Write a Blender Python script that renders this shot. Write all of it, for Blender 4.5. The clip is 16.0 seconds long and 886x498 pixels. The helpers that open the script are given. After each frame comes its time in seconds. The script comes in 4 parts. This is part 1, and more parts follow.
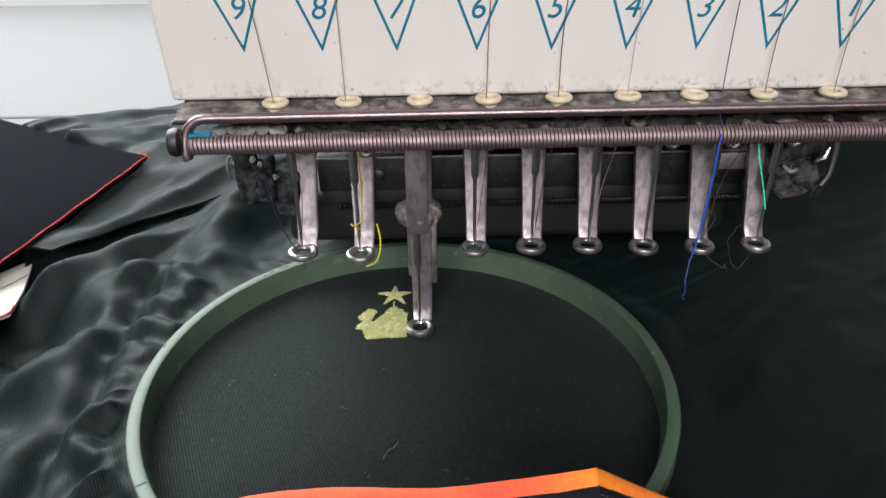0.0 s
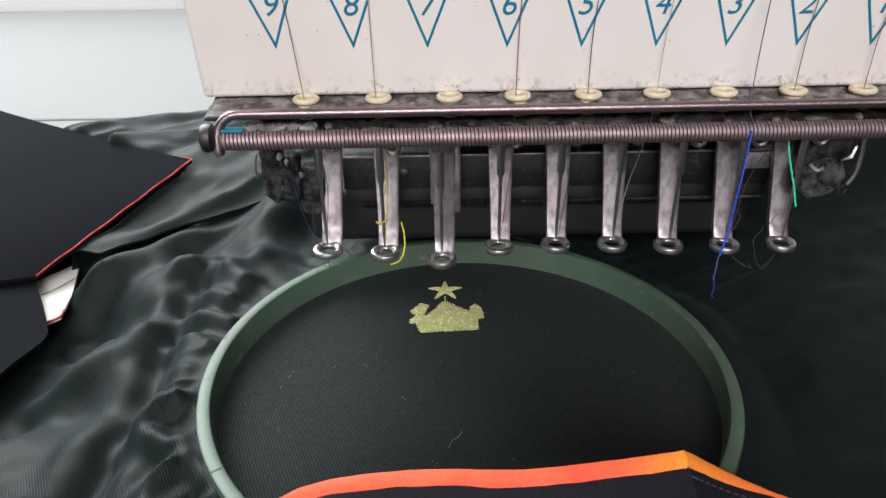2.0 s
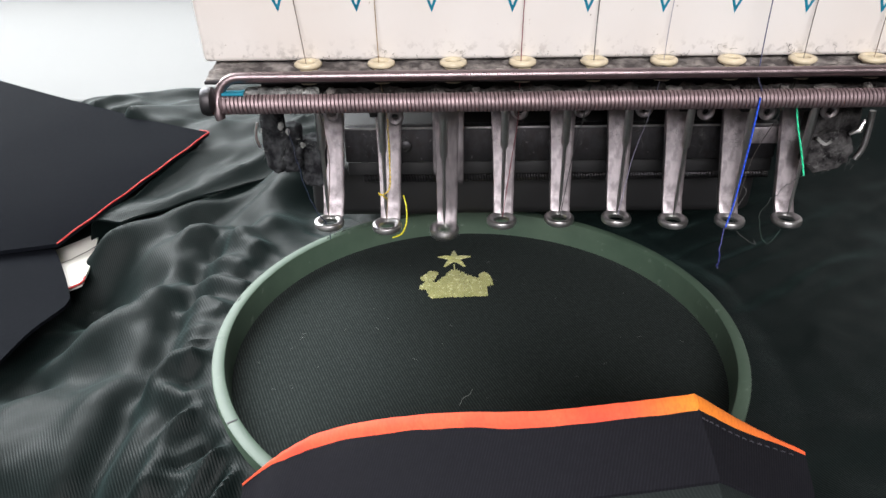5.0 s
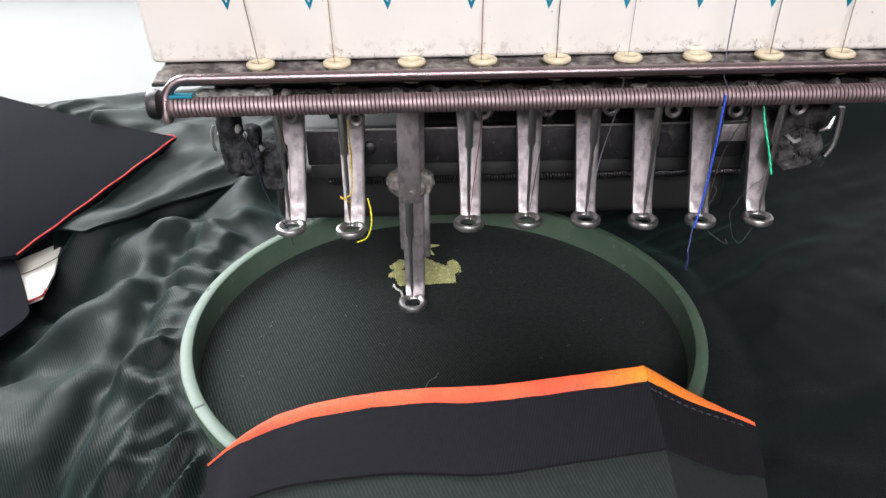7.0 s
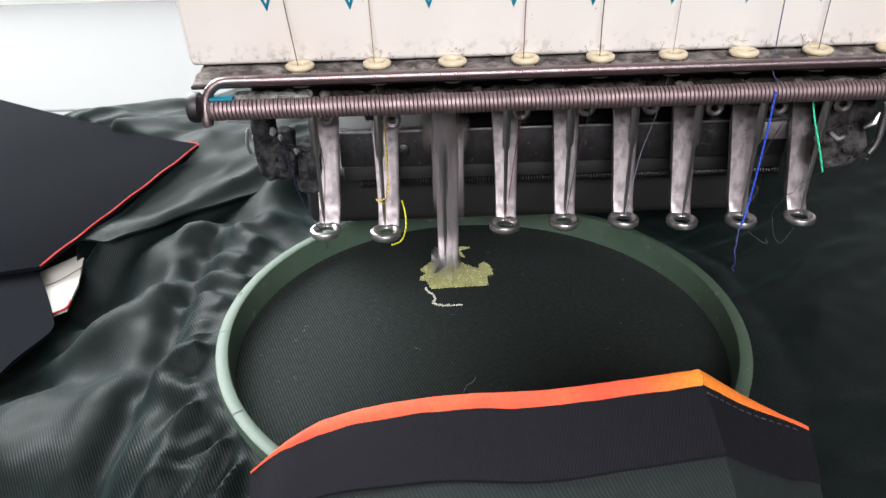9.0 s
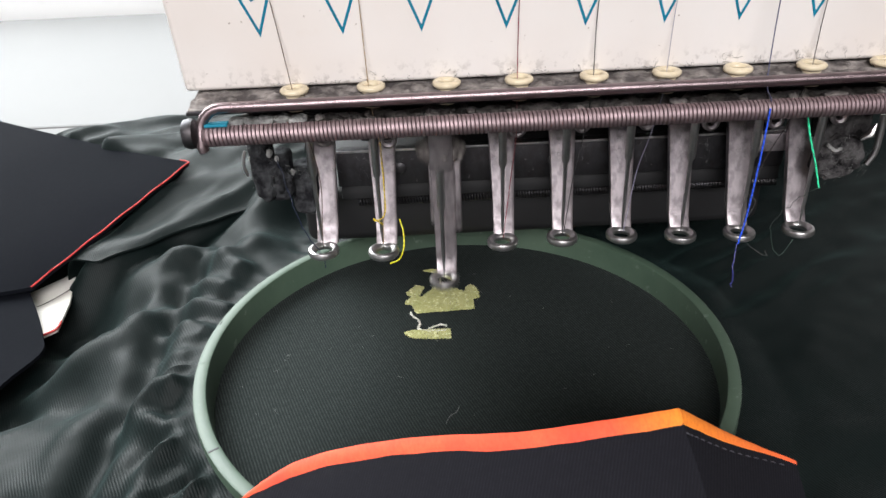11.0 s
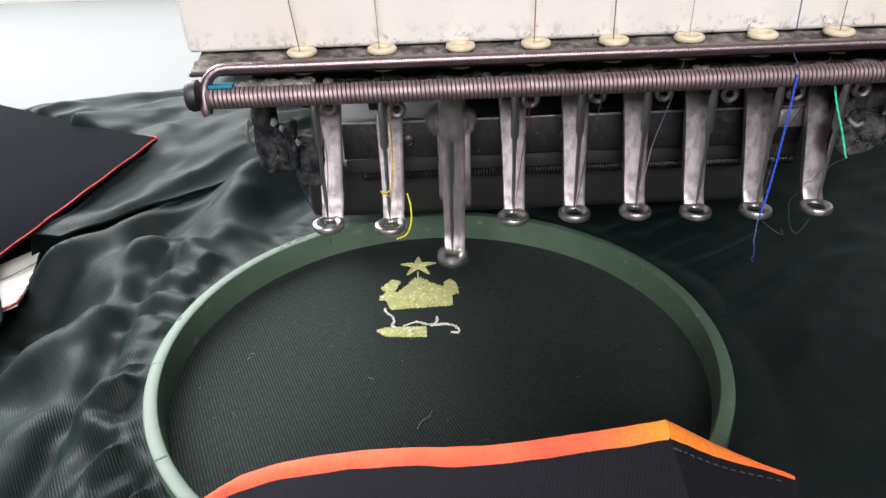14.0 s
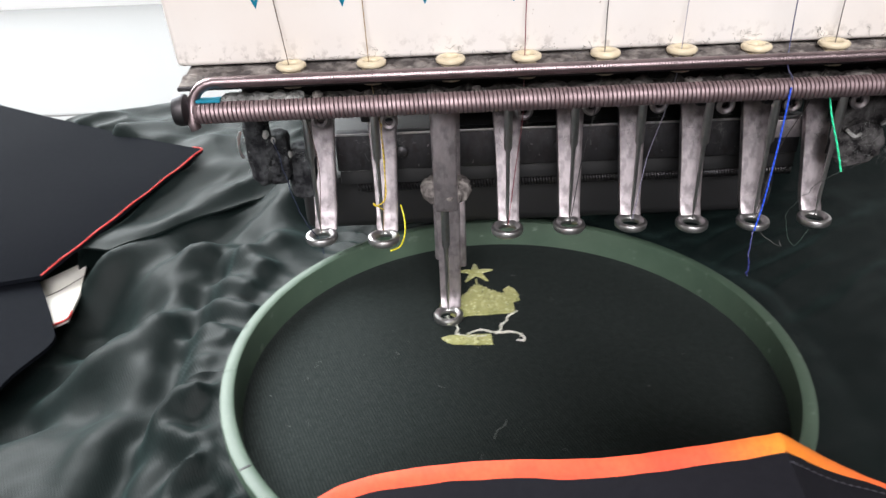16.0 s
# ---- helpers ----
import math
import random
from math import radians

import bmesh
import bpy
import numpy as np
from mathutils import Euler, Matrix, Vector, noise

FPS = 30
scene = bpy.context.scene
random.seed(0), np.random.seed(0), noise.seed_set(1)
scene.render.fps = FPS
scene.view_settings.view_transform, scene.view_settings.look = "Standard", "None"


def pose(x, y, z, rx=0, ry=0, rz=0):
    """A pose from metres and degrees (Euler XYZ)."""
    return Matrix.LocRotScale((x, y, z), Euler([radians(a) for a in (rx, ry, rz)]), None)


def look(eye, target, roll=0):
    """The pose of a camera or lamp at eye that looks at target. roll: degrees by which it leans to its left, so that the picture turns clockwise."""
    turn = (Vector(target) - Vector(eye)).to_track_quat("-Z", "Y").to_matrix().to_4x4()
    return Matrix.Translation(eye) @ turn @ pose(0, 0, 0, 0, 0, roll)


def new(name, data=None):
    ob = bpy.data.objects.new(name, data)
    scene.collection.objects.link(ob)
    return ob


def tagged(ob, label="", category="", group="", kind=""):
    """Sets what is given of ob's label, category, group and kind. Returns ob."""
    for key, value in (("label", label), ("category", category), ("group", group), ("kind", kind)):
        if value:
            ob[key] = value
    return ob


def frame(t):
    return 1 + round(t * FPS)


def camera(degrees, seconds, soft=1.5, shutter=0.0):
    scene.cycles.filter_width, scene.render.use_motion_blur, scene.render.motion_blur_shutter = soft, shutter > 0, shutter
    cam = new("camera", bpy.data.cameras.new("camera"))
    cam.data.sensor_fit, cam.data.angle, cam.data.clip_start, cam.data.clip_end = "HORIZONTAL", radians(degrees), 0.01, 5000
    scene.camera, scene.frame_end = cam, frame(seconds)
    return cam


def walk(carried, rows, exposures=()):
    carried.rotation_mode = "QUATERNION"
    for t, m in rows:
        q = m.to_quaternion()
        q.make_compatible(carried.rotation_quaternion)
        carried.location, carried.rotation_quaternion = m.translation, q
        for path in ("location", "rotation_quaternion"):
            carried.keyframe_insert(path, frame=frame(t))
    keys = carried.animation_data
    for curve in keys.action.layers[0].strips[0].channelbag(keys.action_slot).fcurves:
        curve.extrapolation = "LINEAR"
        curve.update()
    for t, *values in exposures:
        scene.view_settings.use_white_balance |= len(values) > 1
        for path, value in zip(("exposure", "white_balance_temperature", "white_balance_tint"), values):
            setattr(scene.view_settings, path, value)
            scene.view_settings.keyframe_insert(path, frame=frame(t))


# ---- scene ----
cam = camera(63.76, 16.0, soft=1.5, shutter=0.4)
PATH = [
    (0, pose(0.00263, -0.13050, 0.09603, 60.253, 0.658, -1.589)),
    (0.5, pose(0.00209, -0.13049, 0.09409, 59.884, 0.836, -1.528)),
    (1, pose(0.00060, -0.13010, 0.09391, 60.455, 0.748, -1.135)),
    (1.5, pose(-0.00154, -0.13108, 0.09560, 60.757, 0.738, -0.986)),
    (2, pose(-0.00125, -0.13144, 0.09470, 60.774, 0.750, -1.064)),
    (2.5, pose(0.00035, -0.13315, 0.09494, 60.618, 0.768, -0.721)),
    (3, pose(-0.00155, -0.13280, 0.09333, 60.510, 0.584, -0.732)),
    (3.5, pose(-0.00239, -0.13338, 0.09181, 60.440, 0.438, -0.779)),
    (4, pose(-0.00206, -0.13342, 0.09141, 60.264, 0.340, -0.767)),
    (6.5, pose(0.00094, -0.12946, 0.08879, 60.254, 0.918, -1.415)),
    (7, pose(0.00231, -0.12864, 0.08927, 60.166, 0.514, -2.258)),
    (7.5, pose(-0.00015, -0.12711, 0.08902, 60.415, 0.785, -1.454)),
    (8, pose(-0.00242, -0.12739, 0.08836, 60.366, 1.022, -1.347)),
    (10.5, pose(-0.00285, -0.12561, 0.08917, 60.513, 1.903, -2.306)),
    (11, pose(-0.00146, -0.12553, 0.09070, 60.727, 2.272, -1.911)),
    (11.5, pose(0.00015, -0.12494, 0.09008, 60.720, 2.259, -2.148)),
    (12, pose(-0.00135, -0.12417, 0.08935, 60.492, 2.207, -1.726)),
    (12.5, pose(-0.00369, -0.12441, 0.08906, 60.696, 2.186, -1.650)),
    (13, pose(-0.00325, -0.12465, 0.08936, 60.795, 2.093, -2.033)),
    (13.5, pose(-0.00370, -0.12467, 0.08819, 60.583, 1.858, -2.108)),
    (14, pose(-0.00430, -0.12366, 0.08563, 60.225, 1.680, -2.067)),
    (14.5, pose(-0.00584, -0.12301, 0.08566, 60.243, 1.766, -1.850)),
    (15, pose(-0.00543, -0.12319, 0.08481, 60.363, 1.746, -1.862)),
    (15.5, pose(-0.00339, -0.12274, 0.08590, 60.648, 1.978, -1.957)),
    (16, pose(-0.00164, -0.12201, 0.08660, 60.476, 1.961, -1.588)),
]
walk(cam, PATH, exposures=[(0, -0.2), (4.0, -0.06), (6.5, 0.2), (8.0, 0.16), (11.0, 0.05), (12.5, 0.02), (14.0, 0.13), (14.5, 0.3), (16, 0.22)])

# ---------------------------------------------------------------- light
world = bpy.data.worlds.new("world")
scene.world = world
world.use_nodes = True
wn = world.node_tree
sky = wn.nodes.new("ShaderNodeTexSky")
sky.sky_type, sky.sun_disc, sky.sun_elevation, sky.sun_rotation = "NISHITA", False, radians(40), radians(200)
wn.links.new(sky.outputs[0], wn.nodes["Background"].inputs[0])
wn.nodes["Background"].inputs[1].default_value = 0.08


def window_light(name, eye, target, sx, sy, watts, colour):
    lamp = bpy.data.lights.new(name, "AREA")
    lamp.shape, lamp.size, lamp.size_y, lamp.energy, lamp.color = "RECTANGLE", sx, sy, watts, colour
    ob = new(name, lamp)
    ob.matrix_world = look(eye, target)
    return ob


# Two unseen area lamps, added to light the scene from back left and front.
window_light("added_light_back", (-0.46, 0.47, 0.56), (-0.1, 0.03, 0.0), 0.66, 0.7, 23.0, (0.95, 0.99, 1.0))
window_light("added_light_front", (-0.06, -1.38, 0.86), (0.0, 0.0, 0.03), 1.1, 0.6, 37.0, (1.0, 0.97, 0.98))

# ---------------------------------------------------------------- materials


class Mat:
    """A node material under construction."""

    def __init__(self, name, colour, rough, metal=0.0, spec=0.5):
        self.m = bpy.data.materials.new(name)
        self.m.use_nodes = True
        self.nt = self.m.node_tree
        self.b = self.nt.nodes["Principled BSDF"]
        self.set("Base Color", (*colour, 1))
        self.set("Roughness", rough)
        self.set("Metallic", metal)
        self.set("Specular IOR Level", spec)
        self.co = self.add("ShaderNodeTexCoord").outputs["Object"]
        self.height = None

    def set(self, key, value):
        self.b.inputs[key].default_value = value

    def add(self, kind, **values):
        n = self.nt.nodes.new(kind)
        for k, v in values.items():
            n.inputs[k].default_value = v
        return n

    def link(self, a, b):
        self.nt.links.new(a, b)

    def noise(self, scale, detail=4.0, stretch=(1, 1, 1), turn=(0, 0, 0)):
        mp = self.add("ShaderNodeMapping")
        mp.inputs["Scale"].default_value = stretch
        mp.inputs["Rotation"].default_value = turn
        self.link(self.co, mp.inputs[0])
        n = self.add("ShaderNodeTexNoise", Scale=scale, Detail=detail, Roughness=0.6)
        self.link(mp.outputs[0], n.inputs["Vector"])
        return n.outputs[0]

    def wave(self, period, turn, distort=0.0):
        mp = self.add("ShaderNodeMapping")
        mp.inputs["Rotation"].default_value = turn
        self.link(self.co, mp.inputs[0])
        n = self.add("ShaderNodeTexWave", Scale=2 * math.pi / (20 * period), Distortion=distort, Detail=1.0)
        n.inputs["Detail Scale"].default_value = 2.0
        self.link(mp.outputs[0], n.inputs["Vector"])
        return n.outputs[1]

    def ramp(self, src, stops):
        r = self.add("ShaderNodeValToRGB")
        e = r.color_ramp.elements
        while len(e) < len(stops):
            e.new(0.5)
        for el, (p, c) in zip(e, stops):
            el.position = p
            el.color = (*c, 1) if len(c) == 3 else c
        self.link(src, r.inputs[0])
        return r.outputs[0]

    def mix(self, fac, a, b, mode="MIX"):
        n = self.nt.nodes.new("ShaderNodeMix")
        n.data_type, n.blend_type = "RGBA", mode
        for s, v in ((n.inputs[0], fac), (n.inputs[6], a), (n.inputs[7], b)):
            if isinstance(v, (int, float)):
                s.default_value = v
            elif isinstance(v, tuple):
                s.default_value = (*v, 1)
            else:
                self.link(v, s)
        return n.outputs[2]

    def colour(self, sock):
        self.link(sock, self.b.inputs["Base Color"])
        return self

    def rough(self, src, lo, hi):
        n = self.add("ShaderNodeMapRange")
        n.inputs[3].default_value, n.inputs[4].default_value = lo, hi
        self.link(src, n.inputs[0])
        self.link(n.outputs[0], self.b.inputs["Roughness"])
        return self

    def bump(self, src, distance, strength=1.0):
        n = self.add("ShaderNodeBump", Strength=strength, Distance=distance)
        self.link(src, n.inputs["Height"])
        if self.height is not None:
            self.link(self.height, n.inputs["Normal"])
        self.height = n.outputs[0]
        self.link(self.height, self.b.inputs["Normal"])
        return self


def grey(v):
    return (v, v, v)


def cloth_material(name, dark, light, period, angle, sheen, rough=0.55, tint=(0.5, 0.62, 0.6), relief=1.0, spec=0.5, contrast=1.0):
    """Twill: broken diagonal ribs that are paler and glossier than the gaps between them."""
    m = Mat(name, dark, rough, spec=spec)
    big, fine = m.noise(45, 3), m.noise(1100, 4)
    base = m.mix(m.ramp(big, [(0.35, grey(0)), (0.7, grey(1))]), dark, light)
    twill = m.wave(period, (0, 0, radians(angle)), 0.9)
    broken = m.ramp(m.noise(900, 3), [(0.3, grey(0.25)), (0.65, grey(1))])
    rib = m.mix(1.0, m.ramp(twill, [(0.3, grey(0)), (0.85, grey(1))]), broken, "MULTIPLY")
    k = 1 + contrast
    base = m.mix(rib, tuple(c * (1 - 0.35 * contrast) for c in dark), base)
    base = m.mix(m.mix(1.0, rib, grey(0.5), "MULTIPLY"), base, tuple(k * c for c in light))
    lint = m.noise(2600, 2, (1, 0.25, 1), (0, 0, 0.7))
    base = m.mix(m.ramp(lint, [(0.76, grey(0)), (0.82, grey(0.4))]), base, tuple(0.05 + c for c in light))
    m.colour(base).rough(fine, rough - 0.08, rough + 0.1)
    gloss = m.add("ShaderNodeMapRange")
    gloss.inputs[3].default_value, gloss.inputs[4].default_value = sheen * (1 - 0.6 * contrast), sheen * (1 + 0.5 * contrast)
    m.link(rib, gloss.inputs[0])
    m.link(gloss.outputs[0], m.b.inputs["Sheen Weight"])
    m.set("Sheen Roughness", 0.3)
    m.b.inputs["Sheen Tint"].default_value = (*tint, 1)
    m.bump(twill, 0.00007 * relief, 0.7).bump(fine, 0.00006, 0.5)
    return m.m


# One twill in three tones: light and shade are put into each base colour.
M_CLOTH = cloth_material("green_twill_shaded", (0.0032, 0.0064, 0.0062), (0.0056, 0.0104, 0.0101), 0.0005, -30, 0.10, 0.54, (0.36, 0.66, 0.64), 0.7, 0.14, 0.45)
M_CLOTH2 = cloth_material("hooped_twill_lit", (0.0195, 0.0240, 0.0230), (0.0285, 0.0338, 0.0322), 0.00055, -23, 0.015, 0.85, (0.65, 0.72, 0.68), 0.9, 0.06, 0.75)
M_FLAP = cloth_material("shirt_front_twill_lit", (0.016, 0.021, 0.021), (0.023, 0.029, 0.029), 0.00045, -25, 0.05, 0.75, (0.5, 0.68, 0.66), 0.4, 0.15, 0.3)
M_NAVY = cloth_material("navy_twill", (0.0034, 0.0041, 0.0062), (0.0048, 0.0057, 0.0082), 0.0004, 20, 0.008, 0.9, (0.5, 0.6, 0.85), 0.3, 0.06, 0.2)
# Second copy of the navy, lightened to carry the light on the facing.
M_FACING = cloth_material("navy_facing_lit", (0.0082, 0.0082, 0.0112), (0.0125, 0.0125, 0.0165), 0.0004, 20, 0.02, 0.85, (0.6, 0.6, 0.85), 0.5, 0.12, 0.3)


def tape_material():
    """Folded tape, red-orange; light caught about its bend is painted in as amber."""
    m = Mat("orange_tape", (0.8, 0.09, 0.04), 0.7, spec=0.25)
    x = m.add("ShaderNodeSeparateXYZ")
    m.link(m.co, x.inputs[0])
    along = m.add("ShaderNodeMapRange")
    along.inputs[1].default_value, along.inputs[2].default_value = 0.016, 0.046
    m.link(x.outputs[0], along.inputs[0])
    # ramp along x: amber stands in for light on the bend
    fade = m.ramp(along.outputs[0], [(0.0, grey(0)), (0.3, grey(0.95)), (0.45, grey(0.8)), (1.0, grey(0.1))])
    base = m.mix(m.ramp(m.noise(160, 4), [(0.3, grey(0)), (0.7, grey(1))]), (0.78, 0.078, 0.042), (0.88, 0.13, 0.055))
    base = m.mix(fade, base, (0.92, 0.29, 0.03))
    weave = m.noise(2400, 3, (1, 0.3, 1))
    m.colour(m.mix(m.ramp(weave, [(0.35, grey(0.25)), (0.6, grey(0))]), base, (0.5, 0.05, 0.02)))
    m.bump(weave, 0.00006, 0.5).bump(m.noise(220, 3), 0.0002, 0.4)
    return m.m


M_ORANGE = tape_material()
M_RED = cloth_material("red_piping", (0.36, 0.012, 0.012), (0.5, 0.025, 0.02), 0.0004, 0, 0.05, 0.6, (1, 0.5, 0.4), 1.0, 0.5, 0.2)
M_LINING = cloth_material("white_lining", (0.62, 0.6, 0.55), (0.75, 0.73, 0.69), 0.0005, 0, 0.0, 0.8, (1, 1, 1), 1.0, 0.3, 0.05)


def hoop_material():
    m = Mat("green_plastic", (0.1, 0.16, 0.125), 0.42)
    worn, fine = m.noise(70, 4), m.noise(600, 3)
    base = m.mix(m.ramp(worn, [(0.3, grey(0)), (0.75, grey(1))]), (0.05, 0.084, 0.058), (0.08, 0.12, 0.084))
    scuff = m.ramp(m.noise(330, 6), [(0.62, grey(0)), (0.74, grey(0.35))])
    m.colour(m.mix(scuff, base, (0.34, 0.4, 0.35))).rough(worn, 0.42, 0.6).bump(fine, 0.00008, 0.5)
    return m.m


def panel_material():
    m = Mat("cream_paint", (0.72, 0.66, 0.6), 0.38)
    broad, mid = m.noise(28, 3), m.noise(160, 5)
    base = m.mix(m.ramp(broad, [(0.35, grey(0)), (0.7, grey(1))]), (0.74, 0.685, 0.64), (0.79, 0.755, 0.725))
    base = m.mix(m.ramp(mid, [(0.62, grey(0)), (0.85, grey(0.22))]), base, (0.64, 0.53, 0.42))
    specks = m.ramp(m.noise(900, 2), [(0.735, grey(0)), (0.76, grey(0.8))])
    base = m.mix(specks, base, (0.25, 0.19, 0.14))
    z = m.add("ShaderNodeSeparateXYZ")
    m.link(m.co, z.inputs[0])
    low = m.ramp(z.outputs[2], [(0.0005, grey(1)), (0.004, grey(0))])
    grime = m.ramp(m.noise(750, 8, (1, 1, 0.8)), [(0.53, grey(0)), (0.64, grey(0.5))])
    m.colour(m.mix(m.mix(1.0, low, grime, "MULTIPLY"), base, (0.2, 0.165, 0.14))).rough(mid, 0.3, 0.5).bump(mid, 0.00005, 0.4)
    return m.m


def steel_material(name, colour, lo, hi, grime=0.5, stretch=(1, 1, 0.15), worn=0.0):
    m = Mat(name, colour, lo, 1.0)
    streak, blot, pits = m.noise(900, 4, stretch), m.noise(230, 5), m.noise(520, 5, (1, 1, 0.6))
    base = m.mix(m.ramp(streak, [(0.3, grey(0)), (0.75, grey(1))]), tuple(0.7 * c for c in colour), colour)
    dirt = m.ramp(blot, [(0.5, grey(0)), (0.72, grey(grime))])
    base = m.mix(dirt, base, (0.045, 0.04, 0.04))
    if worn:
        base = m.mix(m.ramp(pits, [(0.5, grey(0)), (0.62, grey(worn))]), base, (0.06, 0.05, 0.05))
        base = m.mix(m.ramp(m.noise(760, 6), [(0.66, grey(0)), (0.72, grey(worn))]), base, (0.75, 0.73, 0.74))
    m.colour(base).rough(blot, lo, hi).bump(streak, 0.00003, 0.5).bump(pits, 0.00006, 0.5 if worn else 0.2)
    return m.m


def lint_material(name, dark, light):
    m = Mat(name, dark, 0.95, spec=0.1)
    a, b = m.noise(380, 7), m.noise(1500, 5)
    base = m.mix(m.ramp(a, [(0.4, grey(0)), (0.68, grey(1))]), dark, light)
    m.colour(base).bump(a, 0.0006, 1.0).bump(b, 0.0003, 0.8)
    return m.m


def thread_material(name, colour, spec=0.5):
    m = Mat(name, colour, 0.42, spec=spec)
    tw = m.wave(0.00055, (0.6, 0.5, 0.4), 0.4)
    m.colour(m.mix(tw, tuple(0.62 * c for c in colour), tuple(min(1, 1.15 * c) for c in colour)))
    m.set("Sheen Weight", 0.15)
    m.bump(tw, 0.00008, 0.6)
    return m.m


def plain_material(name, colour, rough, scale=120, vary=0.12, spec=0.5):
    m = Mat(name, colour, rough, spec=spec)
    n = m.noise(scale, 5)
    m.colour(m.mix(m.ramp(n, [(0.3, grey(0)), (0.75, grey(1))]), tuple((1 - vary) * c for c in colour), colour))
    m.rough(n, rough - 0.07, rough + 0.1).bump(n, 0.0001, 0.3)
    return m.m


M_HOOP = hoop_material()
M_PANEL = panel_material()
M_STEEL = steel_material("worn_steel", (0.62, 0.56, 0.585), 0.42, 0.6, 0.45, (1, 1, 0.4), 0.32)
M_RING = steel_material("polished_steel", (0.78, 0.76, 0.76), 0.26, 0.46, 0.4)
M_SPRING = steel_material("spring_steel", (0.4, 0.305, 0.32), 0.5, 0.68, 0.35, (0.3, 1, 1))
M_ROD = steel_material("dull_rod_steel", (0.32, 0.25, 0.26), 0.28, 0.46, 0.4, (0.3, 1, 1))
M_DARK = steel_material("oiled_dark_steel", (0.1, 0.098, 0.105), 0.38, 0.6, 0.6, (1, 1, 0.4), 0.35)
M_BLACK = plain_material("black_casting", (0.012, 0.012, 0.013), 0.6)
M_LINT = lint_material("grey_lint", (0.09, 0.08, 0.078), (0.34, 0.31, 0.29))
M_LINT_DARK = lint_material("dark_lint", (0.016, 0.015, 0.016), (0.12, 0.115, 0.115))
M_LINT_BLACK = lint_material("black_lint", (0.012, 0.012, 0.014), (0.075, 0.078, 0.082))
M_LINT_PALE = lint_material("pale_lint", (0.16, 0.16, 0.155), (0.58, 0.58, 0.56))
M_CERAMIC = plain_material("cream_ceramic", (0.72, 0.62, 0.44), 0.3, 500, 0.25)
M_BLUE_INK = plain_material("blue_ink", (0.004, 0.33, 0.52), 0.5, 900, 0.2)
M_DARK_INK = plain_material("dark_teal_ink", (0.0, 0.17, 0.29), 0.5, 900, 0.2)
M_TABLE = plain_material("white_laminate", (0.22, 0.22, 0.22), 0.8, 9, 0.04, 0.1)
M_WALL = plain_material("white_plaster", (0.7, 0.7, 0.695), 0.8, 6, 0.05)
M_BOARD = plain_material("dark_boards", (0.07, 0.055, 0.045), 0.7, 10, 0.3)
M_FLOOR = plain_material("grey_concrete", (0.16, 0.155, 0.15), 0.7, 8, 0.2)
M_TAPE = plain_material("blue_scrap", (0.0, 0.22, 0.33), 0.6, 900, 0.3)


def stitch_material():
    m = Mat("lime_thread", (0.7, 0.74, 0.22), 0.4, spec=0.6)
    a, b = m.noise(1500, 3), m.noise(350, 3)
    base = m.mix(m.ramp(b, [(0.3, grey(0)), (0.7, grey(1))]), (0.35, 0.35, 0.115), (0.52, 0.515, 0.21))
    # pale specks put the thread's glints into its colour
    m.colour(m.mix(m.ramp(a, [(0.55, grey(0)), (0.68, grey(0.85))]), base, (0.9, 0.92, 0.6)))
    m.set("Sheen Weight", 0.2)
    return m.m


M_STITCH = stitch_material()


def pale_thread_material():
    m = Mat("pale_thread", (0.95, 0.95, 0.82), 0.38, spec=0.6)
    m.colour(m.mix(m.ramp(m.noise(1200, 3), [(0.35, grey(0)), (0.65, grey(1))]), (0.4, 0.4, 0.33), (0.74, 0.74, 0.68)))
    return m.m


M_STITCH_PALE = pale_thread_material()
M_SEAM = plain_material("grey_seam_thread", (0.06, 0.06, 0.075), 0.7, 900, 0.3)
M_FIBRE = plain_material("pale_fibre", (0.2, 0.21, 0.2), 0.7, 900, 0.4)

# ---------------------------------------------------------------- mesh helpers, in millimetres


def part(name, bm, material, parent=None, label="", smooth=True):
    """Links a bmesh in millimetres as one mesh object under parent."""
    bmesh.ops.scale(bm, vec=(0.001, 0.001, 0.001), verts=bm.verts)
    bmesh.ops.recalc_face_normals(bm, faces=bm.faces)
    me = bpy.data.meshes.new(name)
    bm.to_mesh(me)
    bm.free()
    me.materials.append(material)
    if smooth:
        me.polygons.foreach_set("use_smooth", [True] * len(me.polygons))
        me.set_sharp_from_angle(angle=radians(38))
    ob = new(name, me)
    if parent:
        ob.parent = parent
    if label:
        ob["label"] = label
    return ob


def thing(name, label, category, at=(0, 0, 0), group="", kind=""):
    ob = new(name)
    ob.empty_display_size = 0.005
    ob.location = [0.001 * v for v in at]
    return tagged(ob, label, category, group, kind)


def assembly(name, bm, material, at, label):
    """A part of the machine that carries pieces of its own; its mesh is in its own space at the place given."""
    ob = part(name, bm, material, machine, label)
    ob.location = [0.001 * v for v in at]
    return ob


def box(bm, x0, x1, y0, y1, z0, z1, bevel=0.0, segments=2):
    made = bmesh.ops.create_cube(bm, size=1.0)["verts"]
    for v in made:
        v.co = ((x0 + x1) / 2 + v.co.x * (x1 - x0), (y0 + y1) / 2 + v.co.y * (y1 - y0), (z0 + z1) / 2 + v.co.z * (z1 - z0))
    if bevel:
        edges = list({e for v in made for e in v.link_edges})
        bmesh.ops.bevel(bm, geom=edges, offset=bevel, segments=segments, affect="EDGES", profile=0.5)
    return bm


